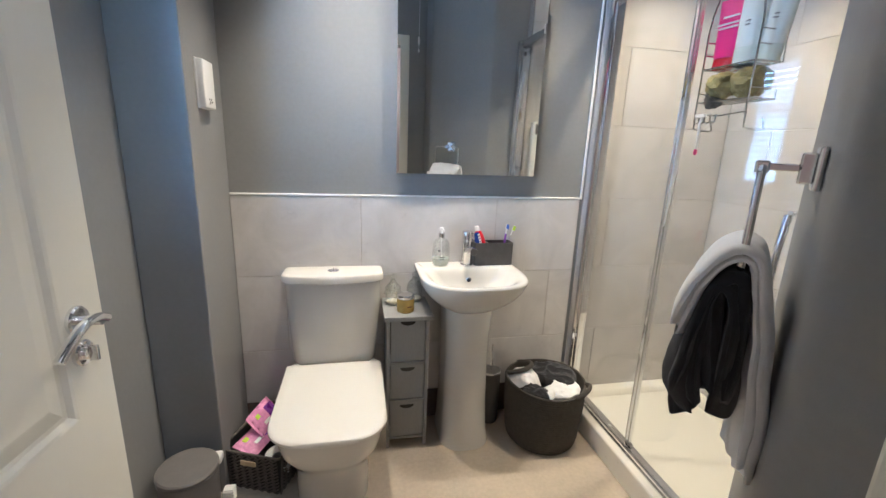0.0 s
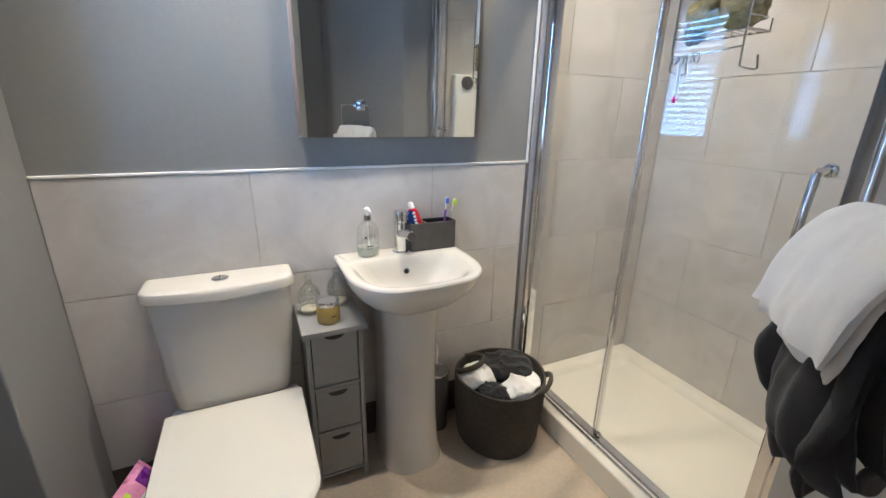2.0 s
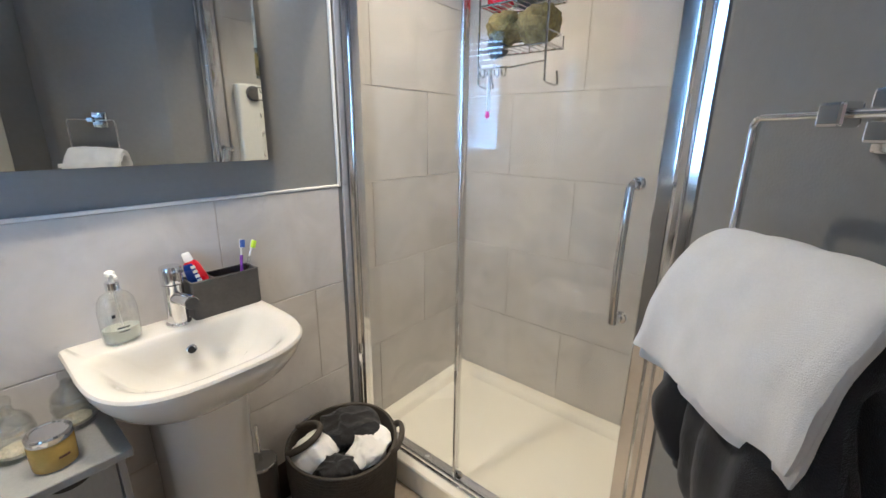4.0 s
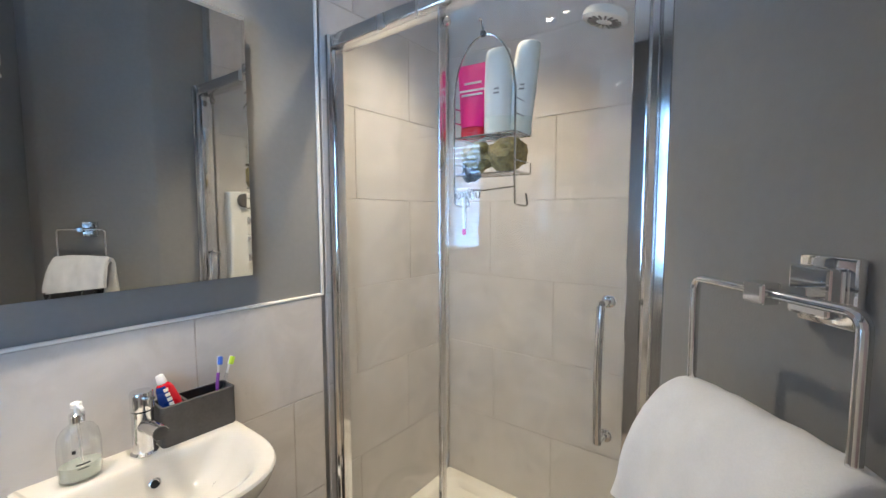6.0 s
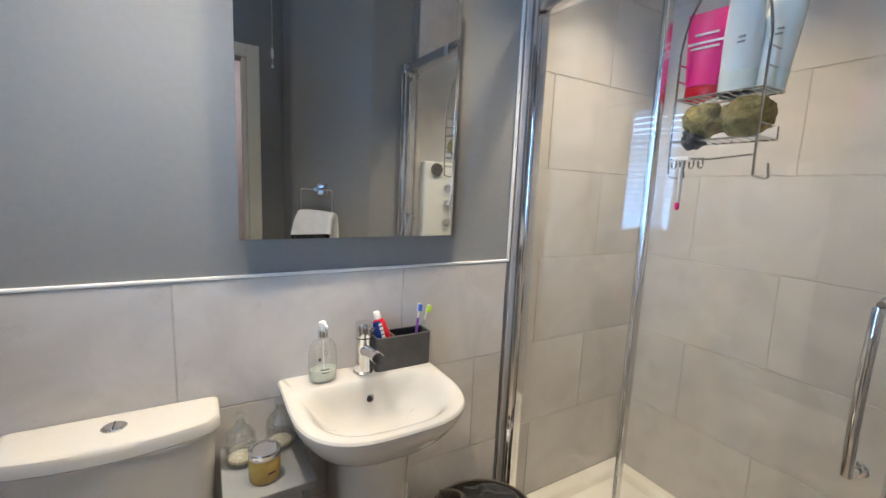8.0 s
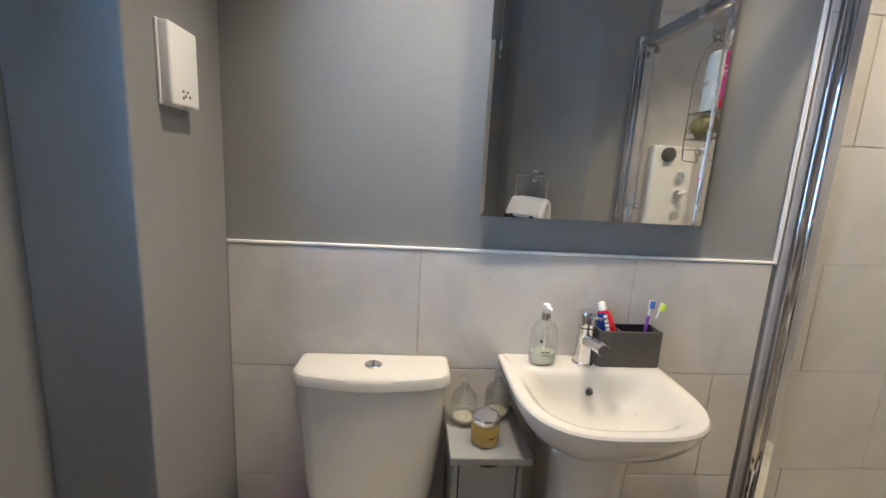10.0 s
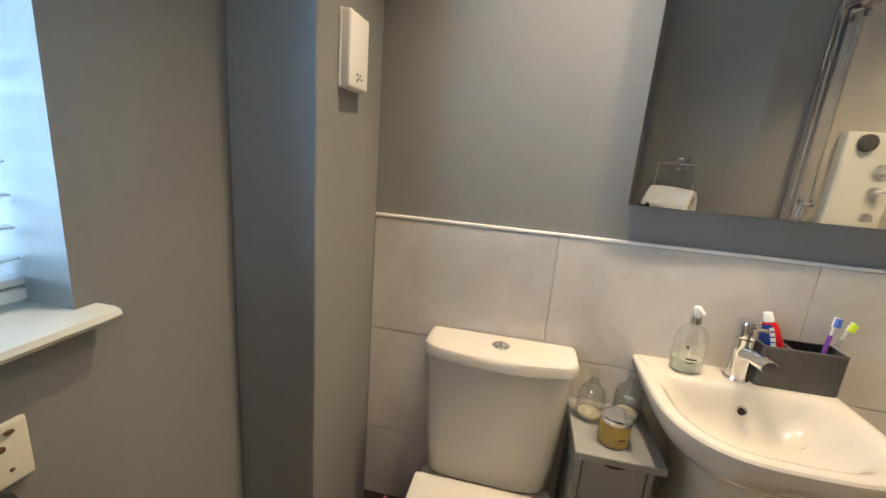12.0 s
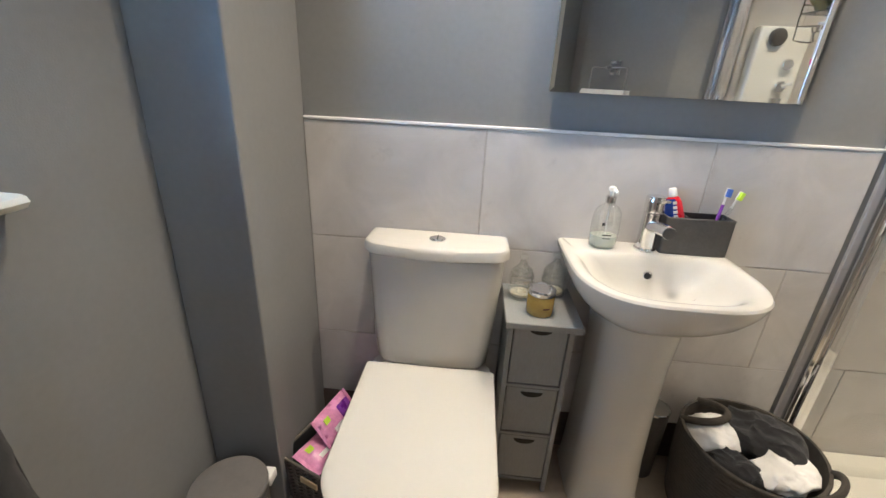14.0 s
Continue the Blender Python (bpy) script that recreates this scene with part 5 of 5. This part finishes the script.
# ---------------------------------------------------------------- towel ring with its towels
RING = pose(1.212, 0.7125, 1.312, 0, 0, 41.5)
o = thing("towel_ring", (1.212, 0.7125, 1.312), "polished chrome square towel ring on the angled wall", "towel ring")
o.matrix_basis = RING
part("wall_plate", box(-0.030, 0.030, 0.0, 0.011, -0.034, 0.034, 0.004, 2), "chrome", o, "", True)
part("plate_boss", box(-0.021, 0.021, 0.011, 0.030, -0.024, 0.024, 0.003), "chrome", o)
part("arm", box(-0.009, 0.009, 0.026, 0.083, -0.006, 0.006, 0.002), "chrome", o)
part("clamp", box(-0.012, 0.012, 0.066, 0.086, -0.011, 0.010, 0.003), "chrome", o)
r = 0.012
loop = []
for cx, cz, a0 in ((0.092 - r, -r, 0), (-0.092 + r, -r, 90), (-0.092 + r, -0.158 + r, 180), (0.092 - r, -0.158 + r, 270)):
    loop += arc((cx, 0.076, cz), r, a0, a0 + 90, 5, "xz")
part("ring", tube(loop, 0.0058, 10, closed=True, flat=0.75), "chrome", o, "", True)


def drape(nm, lab, cat, m, profile, thick, xa, xb, seed, fold, skew=0.0, nx=60, onto=None, ragged=0.0, flare=0.12):
    """A folded towel over a bar: a thick profile in the ring's cross plane, swept along the ring with soft folds."""
    o = onto or thing(nm, (0, 0, 0), lab, cat)
    o.matrix_basis = RING
    pts = [Vector((0, *p)) for p in profile]
    dense = []
    for a, b in zip(pts, pts[1:]):
        for k in range(5):
            dense.append(a.lerp(b, k / 5))
    dense.append(pts[-1])
    for _ in range(4):
        dense = [dense[0]] + [(a + 2 * b + c) / 4 for a, b, c in zip(dense, dense[1:], dense[2:])] + [dense[-1]]
    n = len(dense)
    outer, inner = [], []
    for i, p in enumerate(dense):
        d = (dense[min(i + 1, n - 1)] - dense[max(i - 1, 0)]).normalized()
        nn = Vector((0, -d.z, d.y))
        end = min(1.0, min(i, n - 1 - i) / 1.5)
        outer.append(p + nn * thick * (0.45 + 0.55 * end))
        inner.append(p - nn * 0.004)
    poly = outer + inner[::-1]
    zt = max(p.z for p in dense)
    rings = []
    for k in range(nx + 1):
        u = k / nx
        x = xa + (xb - xa) * u
        edge = min(1.0, min(u, 1 - u) * 14)
        ring_ = []
        for i, p in enumerate(poly):
            j = i if i < n else 2 * n - 1 - i
            base = dense[j]
            q = base + (p - base) * (0.35 + 0.65 * math.sqrt(edge))
            low = max(0.0, zt - q.z)
            w = fold * low * (math.sin(u * 9 + seed) + 0.6 * math.sin(u * 19 + 2 * seed + low * 6))
            q = q + Vector((0, w, skew * (u - 0.5) * low))
            xx = x + 0.12 * fold * low * math.sin(low * 20 + seed) + (u - 0.5) * low * flare
            hem = min(1.0, low * 6)
            xx += ragged * hem * noise.noise(Vector((q.z * 9, seed, 0.2 * j / n + (5 if u > 0.5 else 0)))) * (2 * abs(u - 0.5))
            co = Vector((xx, q.y, q.z + 0.8 * ragged * hem * noise.noise(Vector((u * 3.5, seed * 2, 1.7 if j > n // 2 else 8.1)))))
            co += 0.006 * noise.noise_vector(co * 13 + Vector((seed, 0, 0))) + 0.0025 * noise.noise_vector(co * 38 + Vector((0, seed, 0)))
            ring_.append(co)
        rings.append(ring_)
    part("cloth", loft(rings), m, o, "", True)
    return o


dark = drape("hand_towel", "charcoal terry towel bunched through the chrome ring", "towel", "towel_d",
             [(0.058, -0.36), (0.060, -0.28), (0.064, -0.20), (0.078, -0.168), (0.098, -0.19), (0.106, -0.28), (0.100, -0.36), (0.094, -0.385)], 0.016, -0.100, 0.060, 1.3, 0.05, ragged=0.05)
drape("hand_towel", "", "", "towel_d", [(0.070, -0.40), (0.074, -0.31), (0.078, -0.23), (0.092, -0.187), (0.112, -0.21), (0.122, -0.30), (0.126, -0.36), (0.118, -0.42)], 0.015, -0.106, 0.070, 2.9, 0.06, onto=dark, ragged=0.05)
drape("hand_towel", "", "", "towel_d", [(0.095, -0.35), (0.098, -0.27), (0.104, -0.20), (0.112, -0.196), (0.118, -0.25), (0.130, -0.32), (0.134, -0.355), (0.122, -0.40)], 0.016, -0.094, 0.062, 5.2, 0.07, onto=dark, ragged=0.05)
white = drape("bath_towel", "white folded terry towel laid over the charcoal one", "towel", "towel_w",
              [(0.034, -0.50), (0.038, -0.36), (0.046, -0.22), (0.060, -0.150), (0.078, -0.138), (0.100, -0.152), (0.128, -0.212), (0.143, -0.290)], 0.010, -0.104, 0.112, 4.1, 0.03, -0.09, flare=0.04)
drape("bath_towel", "", "", "towel_w",
      [(0.022, -0.52), (0.026, -0.36), (0.036, -0.22), (0.055, -0.140), (0.078, -0.124), (0.104, -0.140), (0.136, -0.20), (0.154, -0.272)], 0.013, -0.108, 0.110, 4.1, 0.03, -0.09, onto=white, flare=0.04)


# ---------------------------------------------------------------- left wall: paper packet and dark towel
o = thing("tissue_packet", (LX, 1.170, 0.885), "cream paper packet with brown spots on the wall below the sill", "packet")
bm = box(0.0005, 0.012, -0.06, 0.062, -0.045, 0.042, 0.004)
crumple(bm, 0.003, 20, 2)
part("paper", bm, "cream_paper", o)
for yy, zz_, w, h in ((0.040, 0.030, 0.010, 0.004), (0.018, 0.027, 0.008, 0.003), (0.030, 0.012, 0.006, 0.007), (0.036, -0.022, 0.005, 0.004), (-0.01, 0.02, 0.008, 0.005), (-0.03, -0.01, 0.006, 0.006)):
    part("brown_spot", loft([[(x, yy + 0.6 * w * s * math.cos(2 * math.pi * i / 9) * (1 + 0.3 * math.sin(i * 2.3)), zz_ + 0.6 * h * s * math.sin(2 * math.pi * i / 9)) for i in range(9)] for x, s in ((0.010, 1), (0.0155, 0.9))]), "brown", o)

rail = thing("towel_rail", (LX, 0.97, 0.86), "chrome wall rail under the window sill", "rail")
part("bar", tube([(0.065, -0.21, 0), (0.065, 0.178, 0)], 0.008, 14), "chrome", rail, "", True)
for yy in (-0.20, 0.165):
    part("bracket", tube([(0.0, yy, 0), (0.065, yy, 0)], 0.009, 14), "chrome", rail, "", True)
RING = pose(LX, 0.97, 0.86, 0, 0, -90)
drape("bath_towel", "charcoal terry towel hanging on the rail under the sill", "towel", "towel_d",
      [(0.034, -0.20), (0.040, -0.10), (0.052, 0.0), (0.066, 0.012), (0.082, -0.01), (0.092, -0.10), (0.096, -0.22)], 0.018, -0.200, 0.20, 2.2, 0.05, ragged=0.02, flare=0.08)


# ---------------------------------------------------------------- tiles last
build_tiling()
